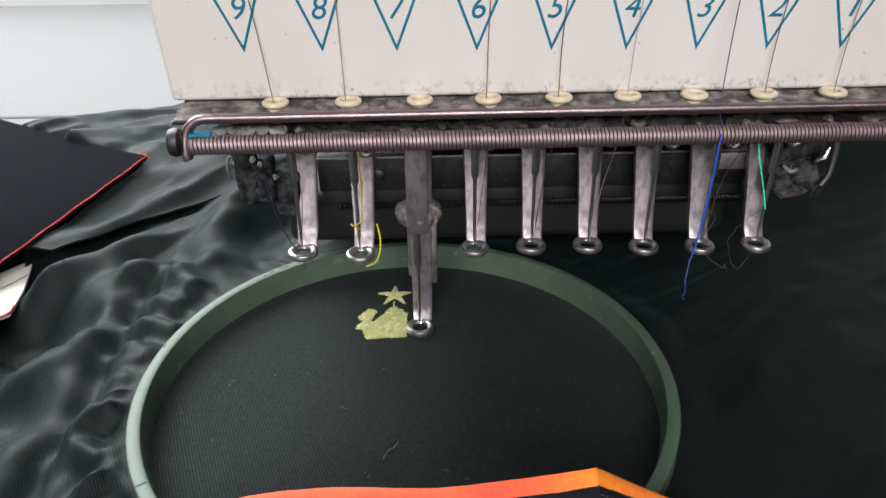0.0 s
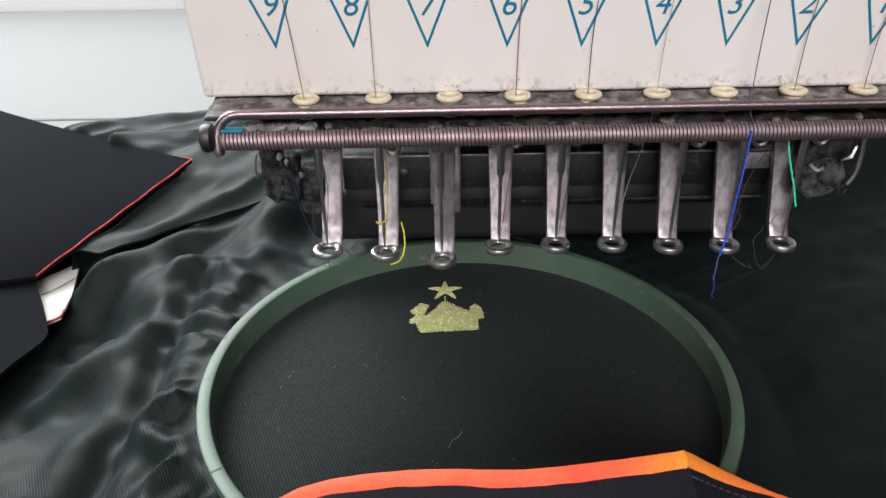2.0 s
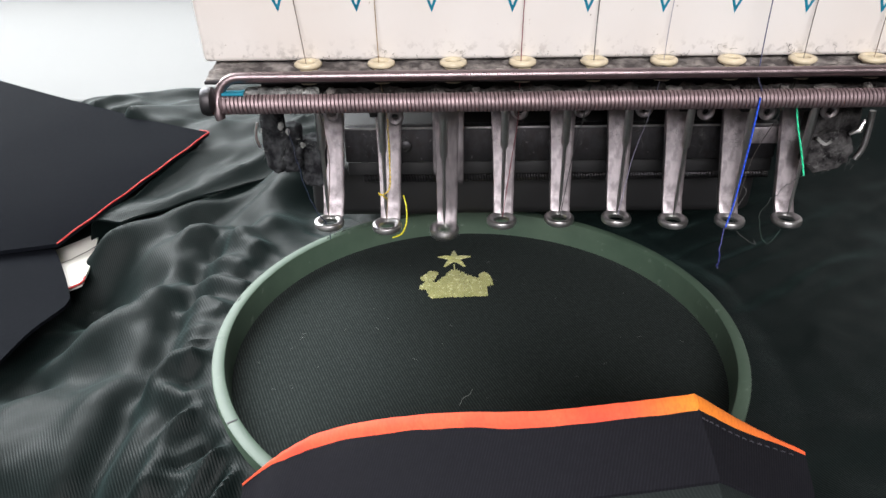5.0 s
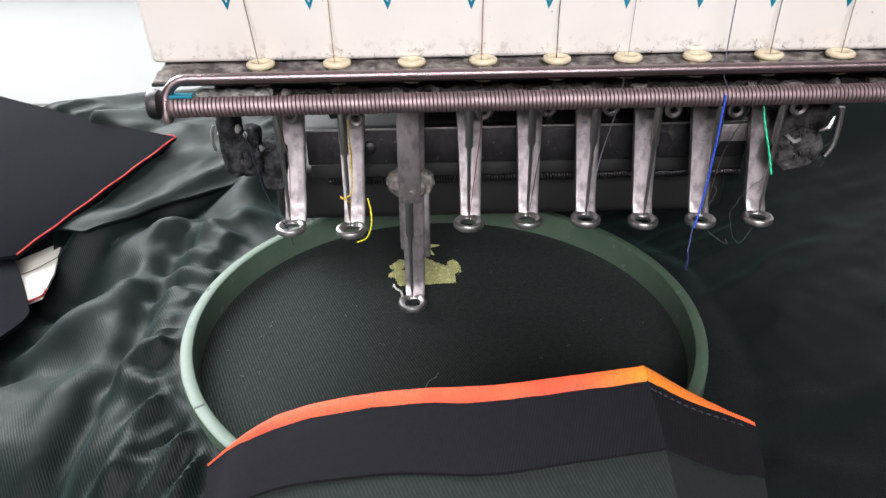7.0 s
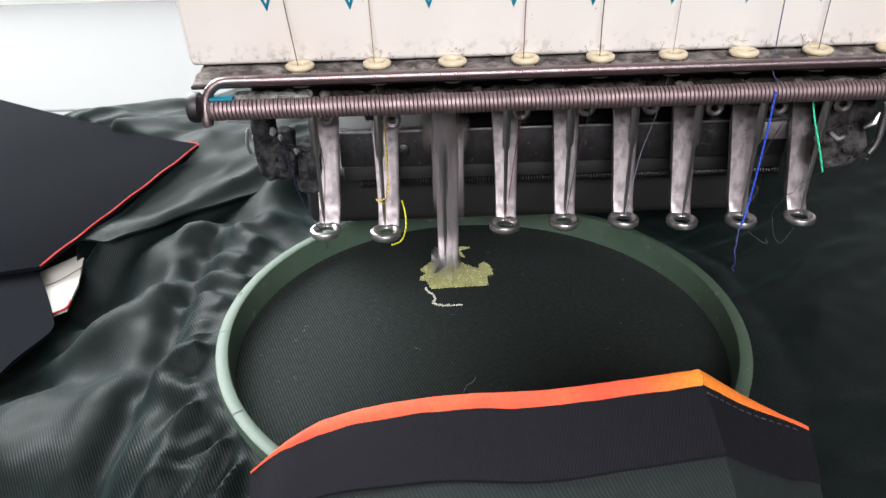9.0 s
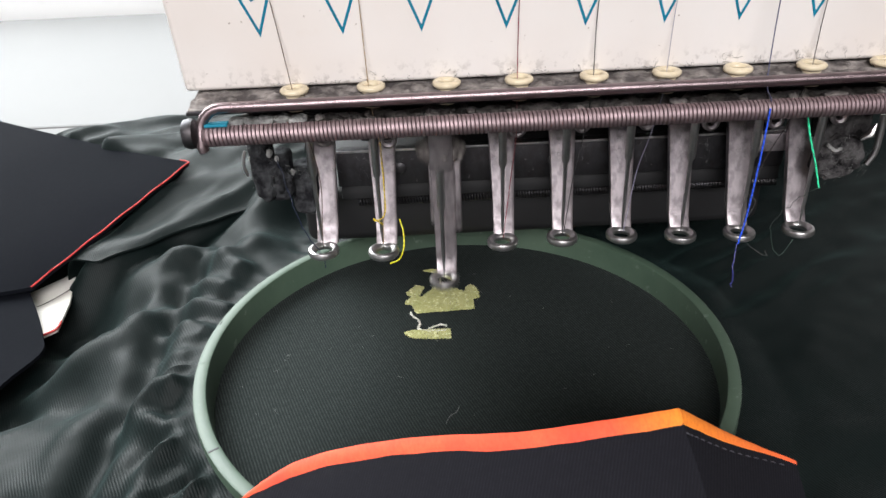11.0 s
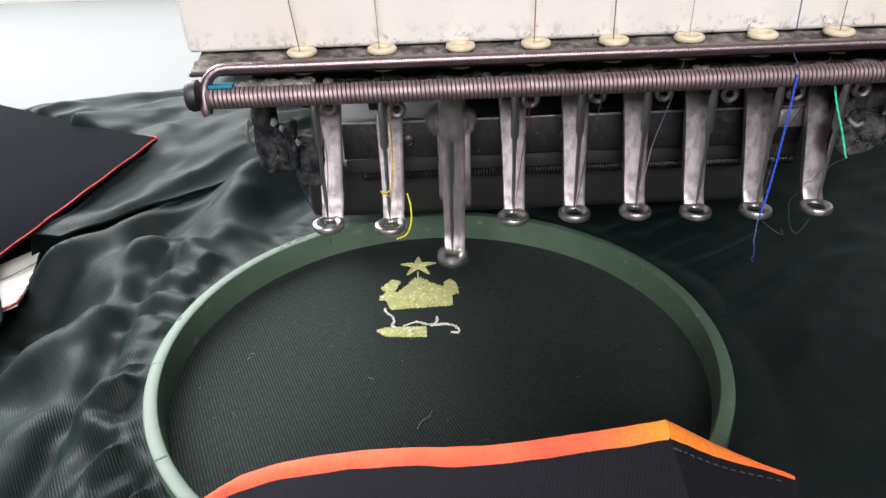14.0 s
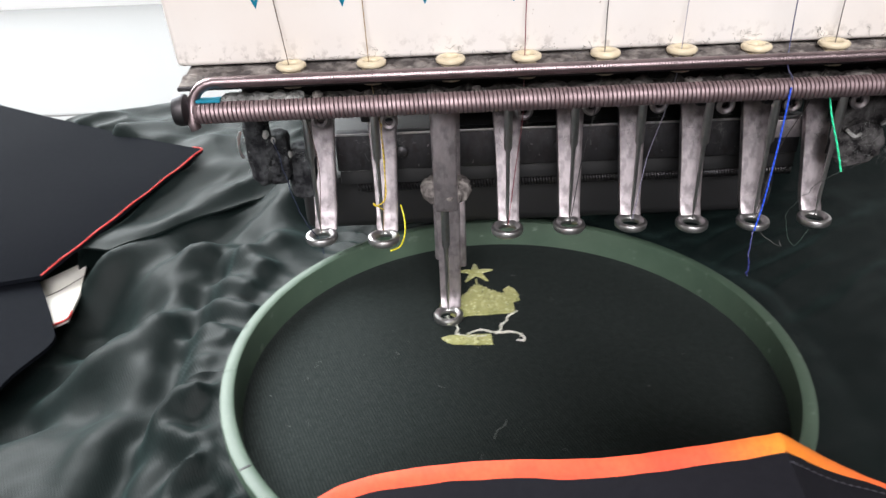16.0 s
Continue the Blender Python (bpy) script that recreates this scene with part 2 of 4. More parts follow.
def tube(bm, points, radius, sides=8, closed=False):
    """A round bar along points; radius is a number or one for each point."""
    pts = [Vector(p) for p in points]
    n = len(pts)
    radii = radius if isinstance(radius, (list, tuple)) else [radius] * n
    up, rings = None, []
    for i, p in enumerate(pts):
        a = pts[(i - 1) % n] if closed or i else p
        b = pts[(i + 1) % n] if closed or i < n - 1 else p
        d = (b - a).normalized()
        if up is None:
            up = d.orthogonal().normalized()
        up = (up - d * up.dot(d)).normalized()
        side = d.cross(up)
        rings.append([bm.verts.new(p + radii[i] * (up * math.cos(q) + side * math.sin(q)))
                      for q in (2 * math.pi * k / sides for k in range(sides))])
    for i in range(n if closed else n - 1):
        r, s = rings[i], rings[(i + 1) % n]
        for k in range(sides):
            bm.faces.new((r[k], r[(k + 1) % sides], s[(k + 1) % sides], s[k]))
    if not closed:
        bm.faces.new(rings[0])
        bm.faces.new(rings[-1])
    return bm


def lathe(bm, profile, centre=(0, 0, 0), sides=32, closed=True):
    """Turns a closed profile of (radius, height) about the upright axis through centre."""
    c = Vector(centre)
    rings = [[bm.verts.new(c + Vector((r * math.cos(q), r * math.sin(q), z))) for r, z in profile]
             for q in (2 * math.pi * k / sides for k in range(sides))]
    m = len(profile)
    for k in range(sides):
        a, b = rings[k], rings[(k + 1) % sides]
        for j in range(m if closed else m - 1):
            bm.faces.new((a[j], a[(j + 1) % m], b[(j + 1) % m], b[j]))
    return bm


def disc_solid(bm, profile, centre=(0, 0, 0), sides=32):
    """Turns an open profile that begins and ends on the axis."""
    c = Vector(centre)
    first, last = bm.verts.new(c + Vector((0, 0, profile[0][1]))), bm.verts.new(c + Vector((0, 0, profile[-1][1])))
    inner = profile[1:-1]
    rings = [[bm.verts.new(c + Vector((r * math.cos(q), r * math.sin(q), z))) for r, z in inner]
             for q in (2 * math.pi * k / sides for k in range(sides))]
    for k in range(sides):
        a, b = rings[k], rings[(k + 1) % sides]
        bm.faces.new((first, a[0], b[0]))
        bm.faces.new((last, a[-1], b[-1]))
        for j in range(len(inner) - 1):
            bm.faces.new((a[j], a[j + 1], b[j + 1], b[j]))
    return bm


def sheet(bm, fn, nu, nv, thick, wrap=False):
    """A cloth of some thickness: fn(u, v) gives the upper side, u and v from 0 to 1."""
    top = [[Vector(fn(i / (nu if wrap else nu - 1), j / (nv - 1))) for j in range(nv)] for i in range(nu)]
    upper = [[bm.verts.new(p) for p in row] for row in top]
    lower = [[bm.verts.new(p - Vector((0, 0, thick))) for p in row] for row in top]
    for i in range(nu if wrap else nu - 1):
        k = (i + 1) % nu
        for j in range(nv - 1):
            bm.faces.new((upper[i][j], upper[k][j], upper[k][j + 1], upper[i][j + 1]))
            bm.faces.new((lower[i][j], lower[i][j + 1], lower[k][j + 1], lower[k][j]))
        for j in (0, nv - 1):
            bm.faces.new((upper[i][j], upper[k][j], lower[k][j], lower[i][j]))
    if not wrap:
        for i in (0, nu - 1):
            for j in range(nv - 1):
                bm.faces.new((upper[i][j], upper[i][j + 1], lower[i][j + 1], lower[i][j]))
    return bm


def prism(bm, outline, z0, z1):
    """A flat piece with the outline (x, y), from z0 to z1."""
    lo = [bm.verts.new((x, y, z0)) for x, y in outline]
    hi = [bm.verts.new((x, y, z1)) for x, y in outline]
    bm.faces.new(lo)
    bm.faces.new(hi)
    for i in range(len(lo)):
        k = (i + 1) % len(lo)
        bm.faces.new((lo[i], lo[k], hi[k], hi[i]))
    return bm


def spline(points, n):
    """n points on a smooth curve through points."""
    pts = [Vector(p) for p in points]
    ext = [2 * pts[0] - pts[1], *pts, 2 * pts[-1] - pts[-2]]
    out = []
    for i in range(n):
        s = i / (n - 1) * (len(pts) - 1)
        k = min(int(s), len(pts) - 2)
        t = s - k
        a, b, c, d = ext[k:k + 4]
        out.append(0.5 * (2 * b + (c - a) * t + (2 * a - 5 * b + 4 * c - d) * t * t + (3 * b - a - 3 * c + d) * t ** 3))
    return out


def smooth(a, b, x):
    t = min(1.0, max(0.0, (x - a) / (b - a)))
    return t * t * (3 - 2 * t)


def roughen(bm, amount, scale, seed=0.0):
    for v in bm.verts:
        v.co += noise.noise_vector(v.co * scale + Vector((seed, seed, seed))) * amount


def block(name, label, category, dims, material, kind="", bevel=0.0):
    return tagged(part(name, box(bmesh.new(), *dims, bevel), material, smooth=False), label, category, kind=kind)


# ---------------------------------------------------------------- the room
# Unseen room, added: dark walls hold back bounce, the white ceiling gives fill.
block("floor", "grey concrete workshop floor", "floor", (-1300, 1300, -1500, 1000, -830, -780), M_FLOOR, "structure")
block("ceiling", "unseen white ceiling, added to bounce fill light", "ceiling", (-1300, 1300, -1500, 1000, 2200, 2250), M_WALL, "structure")
block("wall_east", "unseen dark brown wall, added to hold back bounced light", "wall", (1240, 1300, -1440, 520, -780, 2200), M_BOARD, "structure")


def pierced_wall(name, axis, place, a0, a1, hole, material, word):
    """An unseen wall with one opening for an added lamp: four pieces round the hole (along, along, low, high)."""
    bm = bmesh.new()
    h0, h1, z0, z1 = hole
    for b0, b1, c0, c1 in ((a0, h0, -780, 2200), (h1, a1, -780, 2200), (h0, h1, -780, z0), (h0, h1, z1, 2200)):
        if axis == "x":
            box(bm, place - 60, place, b0, b1, c0, c1)
        else:
            box(bm, b0, b1, place - 60, place, c0, c1)
    tagged(part(name, bm, material, smooth=False), word + " wall, unseen, with an opening added for a lamp", "wall", kind="structure")


pierced_wall("wall_north", "y", 580, -1240, 1240, (-820, -100, 180, 940), M_WALL, "white plastered")
block("wall_west", "unseen dark brown wall, added to close the room", "wall", (-1300, -1240, -1440, 520, -780, 2200), M_BOARD, "structure")
pierced_wall("wall_south", "y", -1400, -1240, 1240, (-640, 520, 540, 1180), M_BOARD, "dark boarded")

# the white table that carries the machine, with the strip of a second one behind a narrow gap
table = thing("sewing_table", "white laminate table beside the machine, under the garment", "table", (0, 0, -50))
part("tabletop", box(bmesh.new(), -700, -34, -420, 216, 6, 29, 1.5), M_TABLE, table, smooth=False)
for lx in (-660, -70):
    for ly in (-380, 180):
        part("leg", box(bmesh.new(), lx - 20, lx + 20, ly - 20, ly + 20, -730, 6, 2), M_TABLE, table, smooth=False)
table2 = thing("side_table", "white laminate table standing behind the sewing table", "table", (0, 0, -50))
part("tabletop", box(bmesh.new(), -900, 900, 219.5, 512, 6, 28.5, 1.5), M_TABLE, table2, smooth=False)
for lx in (-860, 860):
    for ly in (250, 480):
        part("leg", box(bmesh.new(), lx - 20, lx + 20, ly - 20, ly + 20, -730, 6, 2), M_TABLE, table2, smooth=False)

# ---------------------------------------------------------------- machine head
PITCH = 12.0
NEEDLES = range(1, 10)


def needle_x(n):
    return (7 - n) * PITCH


def panel_y(z):
    return -12.6 - (z - 58.5) * 0.14


machine = thing("embroidery_machine", "cream multi-needle embroidery machine head, dusty with lint", "machine")


def build_panel():
    # the depth behind the face is unseen, added to block light from the back
    bm = box(bmesh.new(), -40.2, 96, 0, 220, 0, 140, 0.8, 3)
    for v in bm.verts:
        v.co.y += panel_y(v.co.z + 58.5) if v.co.y < 100 else 0
    head = assembly("front_panel", bm, M_PANEL, (0, 0, 58.5), "cream painted panel, grimy along its lower edge")
    bm = box(bmesh.new(), -41.0, -40.2, -14, -10, 20, 23.5, 0.3)
    box(bm, -41.3, -40.2, -14.5, -11, 27, 32, 0.4)
    part("panel_clip", bm, M_BLACK, head, "small dark clip on the panel's edge")
    # blue triangles, point down, with their numerals
    for n in NEEDLES:
        x0, z0 = needle_x(n) + {9: -2.6, 8: -2.0, 7: -1.95, 6: -0.95, 5: -0.75, 4: -0.5, 3: -0.9, 2: -1.2, 1: -0.9}[n], 66.5 - 0.0125 * needle_x(n)
        bm = bmesh.new()
        half, high, w = 5.0, 12.6, 0.42
        outer = [(0, 0), (half, high), (-half, high)]
        inner = [(0, w * 2.7), (half - w * 1.55, high - w), (-half + w * 1.55, high - w)]
        a = [bm.verts.new((x0 + x, panel_y(z0 + z) - 0.06, z0 + z - 58.5)) for x, z in outer]
        b = [bm.verts.new((x0 + x, panel_y(z0 + z) - 0.06, z0 + z - 58.5)) for x, z in inner]
        for i in range(3):
            k = (i + 1) % 3
            bm.faces.new((a[i], a[k], b[k], b[i]))
        bmesh.ops.solidify(bm, geom=bm.faces[:], thickness=0.05)
        part("triangle_mark", bm, M_BLUE_INK, head, "blue printed triangle outline", False)
        cu = bpy.data.curves.new("numeral", "FONT")
        cu.body, cu.size, cu.shear, cu.align_x, cu.extrude = str(n), 0.0052, 0.22, "CENTER", 0.00002
        cu.materials.append(M_DARK_INK)
        ob = new("numeral", cu)
        ob.parent = head
        ob.matrix_basis = pose(0.001 * (x0 - 0.1), 0.001 * (panel_y(z0 + 5.4) - 0.07), 0.001 * (z0 + 5.4 - 58.5), 90 + math.degrees(math.atan(0.14)), 0, 0)
        ob["label"] = "dark teal italic number"


build_panel()

# guide plate with a ceramic eyelet for each needle, under the panel


def build_guide():
    bm = box(bmesh.new(), -38.8, 95, -18.8, -4, -0.5, 0.2, 0.2)
    guide = assembly("guide_plate", bm, M_DARK, (0, 0, 57), "dark guide plate covered in lint")
    # felted lint lying along the plate
    rnd = random.Random(4)
    def fluff(u, v):
        x, y = -38.5 + 133 * u, -18.6 + 7.4 * v
        return x, y, 0.35 + 0.75 * (0.5 + noise.fractal(Vector((x * 0.45, y * 0.6, 3.0)), 1.0, 2.0, 4)) * math.sin(math.pi * min(1, max(0.0, v)))
    part("lint", sheet(bmesh.new(), fluff, 260, 10, 0.4), M_LINT, guide, "grey felted lint")
    def packed(u, v):
        x = -38.6 + 133.2 * u
        return x, -15.0 + 6 * v, 0.7 + 0.55 * v + 0.5 * noise.fractal(Vector((x * 0.5, v * 3, 7.0)), 1.0, 2.0, 4)
    part("lint", sheet(bmesh.new(), packed, 240, 6, 0.5), M_LINT, guide, "grey lint packed under the panel")
    profile = []
    for k in range(12):
        q = 2 * math.pi * k / 12
        profile.append((1.72 + 0.58 * math.cos(q), 0.52 * math.sin(q)))
    for n in NEEDLES:
        x = needle_x(n) + {9: 1.5, 8: 1.6, 7: 1.5, 6: 1.0, 5: 0.9, 4: 0.5, 3: -0.2, 2: -0.4, 1: -0.6}[n]
        bm = lathe(bmesh.new(), profile, (x, -14.6, 1.6), 28)
        lathe(bm, [(1.2, -2.5), (1.5, -2.7), (1.75, -2.5), (1.7, -2.1), (1.5, -2.0), (1.5, 0.3), (1.2, 0.3)], (x, -14.6, 1.2), 20)
        for v in bm.verts:
            v.co += noise.noise_vector(v.co * 0.7) * 0.06
        part("eyelet", bm, M_CERAMIC, guide, "cream ceramic eyelet")
        # a tuft beside each eyelet
        bm = bmesh.new()
        for _ in range(12):
            a = Vector((x + rnd.gauss(0, 3.2), -12.9 + rnd.uniform(-0.5, 0.2), 1.3 + abs(rnd.gauss(0, 0.9))))
            pts = [a]
            for _ in range(5):
                pts.append(pts[-1] + Vector((rnd.gauss(0, 0.38), rnd.gauss(0, 0.05), rnd.gauss(0, 0.3))))
            tube(bm, pts, 0.022, 3)
        part("lint_fibre", bm, M_LINT_DARK, guide, "dark loose lint fibres")


build_guide()

# ---------------------------------------------------------------- thread-holding spring and its bracket


def coil(bm, x0, x1, y, z, radius, wire, pitch, per_turn=12, sides=5):
    turns = (x1 - x0) / pitch
    pts = []
    for k in range(int(turns * per_turn) + 1):
        q = 2 * math.pi * k / per_turn
        pts.append((x0 + pitch * k / per_turn, y + radius * math.cos(q), z + radius * math.sin(q)))
    return tube(bm, pts, wire, sides)


def build_holder():
    sy, sz = -22.2, 0.0
    holder = assembly("coil_spring", coil(bmesh.new(), -35.6, 96, sy, sz, 1.28, 0.36, 0.63), M_SPRING, (0, 0, 54.3), "brown close-wound coil spring")
    part("core_rod", tube(bmesh.new(), [(-38, sy, sz), (96, sy, sz)], 1.0, 12), M_DARK, holder)
    pts = [(96, sy + 0.9, sz + 4.1), (0, sy + 0.9, sz + 4.1)] + [(-32.5 - 3.4 * math.sin(q), sy + 0.9 - 1.4 * (1 - math.cos(q)) * 0.6, sz + 0.7 + 3.4 * math.cos(q)) for q in (0, 0.3, 0.6, 0.9, 1.2, 1.57)]
    pts += [(-35.9, sy - 0.9, sz - 1.2), (-35.7, sy - 0.8, sz - 2.0)]
    part("retaining_rod", tube(bmesh.new(), pts, 0.82, 12), M_ROD, holder, "bent brown steel rod")
    part("rod_winding", coil(bmesh.new(), -31, 96, sy + 0.9, sz + 4.1, 0.77, 0.1, 0.42, 9, 4), M_ROD, holder, "fine winding on the rod")
    bm = disc_solid(bmesh.new(), [(0, -1.2), (1.3, -1.2), (2.2, -0.6), (2.35, 0.2), (2.1, 0.9), (0, 1.0)], sides=28)
    for v in bm.verts:
        v.co = Vector((-37.4 - v.co.z, sy + v.co.x, sz + 0.6 + v.co.y))
    part("end_cap", bm, M_DARK, holder, "dark domed end cap")
    bm = box(bmesh.new(), -35.2, -31.8, sy - 0.4, sy + 1.2, sz + 1.55, sz + 1.95, 0.1)
    roughen(bm, 0.1, 1.1)
    part("blue_scrap", bm, M_TAPE, holder, "scrap of blue tape")


build_holder()

# ---------------------------------------------------------------- needle case behind the spring


def lump(name, at, size, material, parent, seed, label=""):
    """A caked clump of lint."""
    bm = bmesh.new()
    bmesh.ops.create_icosphere(bm, subdivisions=4, radius=1.0)
    for v in bm.verts:
        v.co = Vector((v.co.x * size[0], v.co.y * size[1], v.co.z * size[2])) + Vector(at)
    roughen(bm, 0.55 * min(size), 0.8, seed)
    roughen(bm, 0.25 * min(size), 2.4, seed + 4)
    return part(name, bm, material, parent, label)


def fuzz(count, place, parent, seed, length=1.0, label="pale loose lint"):
    """Loose lint fibres; place(rnd) gives each one's root."""
    rnd = random.Random(seed)
    bm = bmesh.new()
    for _ in range(count):
        a = Vector(place(rnd))
        d = Vector((rnd.gauss(0, 0.5), rnd.gauss(-0.2, 0.3), rnd.gauss(0, 0.5))) * length
        tube(bm, [a, a + d, a + d * 1.6 + Vector((rnd.gauss(0, 0.3), 0, rnd.gauss(0, 0.3))) * length], rnd.uniform(0.012, 0.028), 3)
    return part("lint_fibre", bm, M_FIBRE, parent, label)


def build_case():
    bm = box(bmesh.new(), -33, 92, -6, 9, 8.4, 17, 0.6)
    case = assembly("needle_case", bm, M_BLACK, (0, 0, 40), "black oily casting")
    # ledge and lint seen through the slot
    def ledge(u, v):
        x, y = -34 + 128 * u, -13 + 8 * v
        return x, y, 11.9 + 1.2 * noise.fractal(Vector((x * 0.35, y * 0.5, 8.0)), 1.0, 2.0, 4)
    part("lint", sheet(bmesh.new(), ledge, 150, 8, 0.6), M_LINT, case, "dark felted lint")
    for k, x in enumerate((-32, -29.5, -27.5, -25, -22.5)):
        lump("pale_lint", (x, -15.5, 14.3), (1.7, 1.2, 0.7), M_LINT_PALE, case, 2.0 * k, "pale clump of lint")
    rnd = random.Random(8)
    for k in range(14):
        x = -18 + 8.2 * k + rnd.uniform(-2, 2)
        lump("lint_clump", (x, -15.0, 13.6 + rnd.uniform(-0.5, 0.6)), (rnd.uniform(0.6, 2.2), 1.0, rnd.uniform(0.3, 0.6)), M_LINT, case, 3.0 * k, "grey lint")
    fuzz(150, lambda r: (r.uniform(-33, 80), r.uniform(-15.5, -13.5), 13.6 + r.gauss(0, 0.6)), case, 31)
    fuzz(110, lambda r: (r.uniform(-20, 72), 10.6, -1.9 + r.gauss(0, 0.25)), case, 32, 0.6)
    # two black blocks added to shade the cloth behind and to the right
    part("head_shade_block", box(bmesh.new(), 3, 73, 16, 74, -15, 17, 2, 3), M_BLACK, case, "black block added to shade the cloth behind")
    part("arm_shade_block", box(bmesh.new(), 38, 125, 70, 218, -16, 18, 3, 3), M_BLACK, case, "unseen black block added to shade the right-hand cloth")
    # long rear bar with a brighter strip along its top edge
    bm = box(bmesh.new(), -21, 71.8, 11, 13.5, -9.8, -1.9, 0.25)
    part("rear_bar", bm, M_DARK, case, "long dark steel bar")
    bm = box(bmesh.new(), -21, 71.8, 10.7, 10.98, -2.3, -1.88, 0.05)
    part("bar_edge", bm, M_RING, case, "bright steel edge")
    bm = box(bmesh.new(), 63, 72.2, 9.6, 10.7, -6, -2.2, 0.25)
    part("end_clip", bm, M_STEEL, case, "bright steel clip")
    for bx in (-8, 23.5, 50):
        bm = disc_solid(bmesh.new(), [(0, 0), (1.35, 0), (1.35, 0.7), (0.9, 1.0), (0, 1.0)], sides=18)
        for v in bm.verts:
            v.co = Vector((bx + v.co.x, 11 - v.co.z, -6 + v.co.y))
        part("bolt", bm, M_DARK, case)
    part("rear_spring", coil(bmesh.new(), -18, 74, 16, -15.5, 0.95, 0.22, 0.62, 9, 4), M_DARK, case, "fine dark coil spring")
    # added black block stands in for the deep shade below the bar
    part("lower_shade_block", box(bmesh.new(), -31, 74, 20.5, 72, -28, -14.6, 2.5, 3), M_BLACK, case, "black block standing for the shaded gap under the bar")
    part("lower_rail", box(bmesh.new(), -21, 73, 13.6, 19, -14, -10.8, 0.4), M_BLACK, case)


build_case()


def left_bracket():
    bm = bmesh.new()
    disc_solid(bm, [(0, -7.6), (1.4, -7.4), (2.0, -6.2), (2.3, -2.0), (2.5, 3.0), (2.2, 6.5), (2.0, 9.0), (0, 9.0)], (-2.6, 2.0, 0), 18)
    box(bm, -2.2, 2.2, 1.6, 8, -8, 1.2, 1.4, 3)
    box(bm, 1.6, 6.6, 4, 11, -12.5, -2.5, 1.6, 3)
    bmesh.ops.subdivide_edges(bm, edges=bm.edges[:], cuts=2, use_grid_fill=True)
    roughen(bm, 0.6, 0.35)
    roughen(bm, 0.22, 1.5, 5)
    ob = assembly("bracket", bm, M_LINT_BLACK, (-31, 0, 40), "black casting bracket caked with lint")
    for k, (dx, dz, r) in enumerate(((-2.2, 2.4, 1.3), (-0.6, -0.2, 1.4), (1.0, -1.8, 1.3), (2.3, -3.2, 1.0), (0.2, -4.4, 1.2), (-2.9, -3.4, 1.1))):
        lump("lint_clump", (dx, 0.3, dz), (0.8 * r, 0.6 * r, 1.2 * r), M_LINT_BLACK, ob, k * 3.1, "caked lint")
    # pale lint along the edges, which also stands in for their glints
    fuzz(60, lambda r: (r.choice((-4.6, -0.4)) + r.gauss(0, 0.35), 0.2 + r.gauss(0, 0.3), r.uniform(-4, 5)), ob, 41, 0.5)
    for k, (dx, dy, dz, r) in enumerate(((-0.7, 0.3, 2.6, 0.8), (0.5, 0.4, 1.3, 0.6), (-4.4, 0.8, 1.5, 0.5), (2.8, 1.8, -2.0, 0.6))):
        lump("pale_tuft", (dx, dy, dz), (0.8 * r, 0.5 * r, 1.1 * r), M_LINT_PALE, ob, 5.0 + k, "pale tuft")
    fuzz(40, lambda r: (r.gauss(2.6, 1.6), 1.5, -2.2 + r.gauss(0, 0.7)), ob, 42, 0.6)
    part("wire_clip", tube(bmesh.new(), spline([(-4.8, -0.6, 3.6), (-5.3, -0.9, 2.2), (-5.4, -0.9, 0.2), (-5.0, -0.7, -1.3)], 12), 0.3, 8), M_RING, ob, "bright wire clip")


def right_bracket():
    bm = bmesh.new()
    disc_solid(bm, [(0, -1.6), (4.3, -1.6), (5.0, -0.9), (5.0, 0.9), (4.3, 1.6), (0, 1.6)], (0, 0, 0), 7)
    for v in bm.verts:
        v.co = Vector((v.co.x * 1.05 + 0.12 * v.co.y, v.co.z - 1, v.co.y * 0.92))
    box(bm, -3.4, 6.2, 0, 5, 2.6, 9, 0.8)
    bmesh.ops.subdivide_edges(bm, edges=bm.edges[:], cuts=3, use_grid_fill=True)
    roughen(bm, 0.3, 0.5)
    roughen(bm, 0.16, 2.2, 3)
    ob = assembly("bracket", bm, M_LINT_DARK, (77.5, 3, 35.4), "grey casting bracket felted with lint")
    fuzz(90, lambda r: (r.gauss(1.0, 2.6), -2.9, r.gauss(0.6, 2.4)), ob, 43, 0.7)
    for dx, dz in ((0.6, -0.2), (3.0, -1.4), (-1.4, 1.9)):
        lump("lint_clump", (dx, -2.7, dz), (0.9, 0.5, 0.8), M_LINT_DARK, ob, dx, "dark lint")
    part("pin", tube(bmesh.new(), spline([(6.8, -1.6, 8.5), (7.2, -1.4, 4), (7.1, -1.4, 0.5), (6.2, -1.2, -1.8)], 14), 0.6, 10), M_RING, ob, "bright steel pin")
    part("clip", tube(bmesh.new(), [(2.6, -3.0, 4.2), (4.0, -3.4, 5.2), (4.9, -3.0, 7.2)], [0.3, 0.8, 0.3], 8), M_RING, ob, "bright steel clip")
    part("pale_lint", tube(bmesh.new(), spline([(-3.4, -2.6, 3.4), (-1.8, -3.0, 2.2), (-0.6, -2.9, 2.6)], 8), 0.35, 6), M_LINT_PALE, ob, "pale lint")


left_bracket()
right_bracket()

# ---------------------------------------------------------------- presser feet and needles


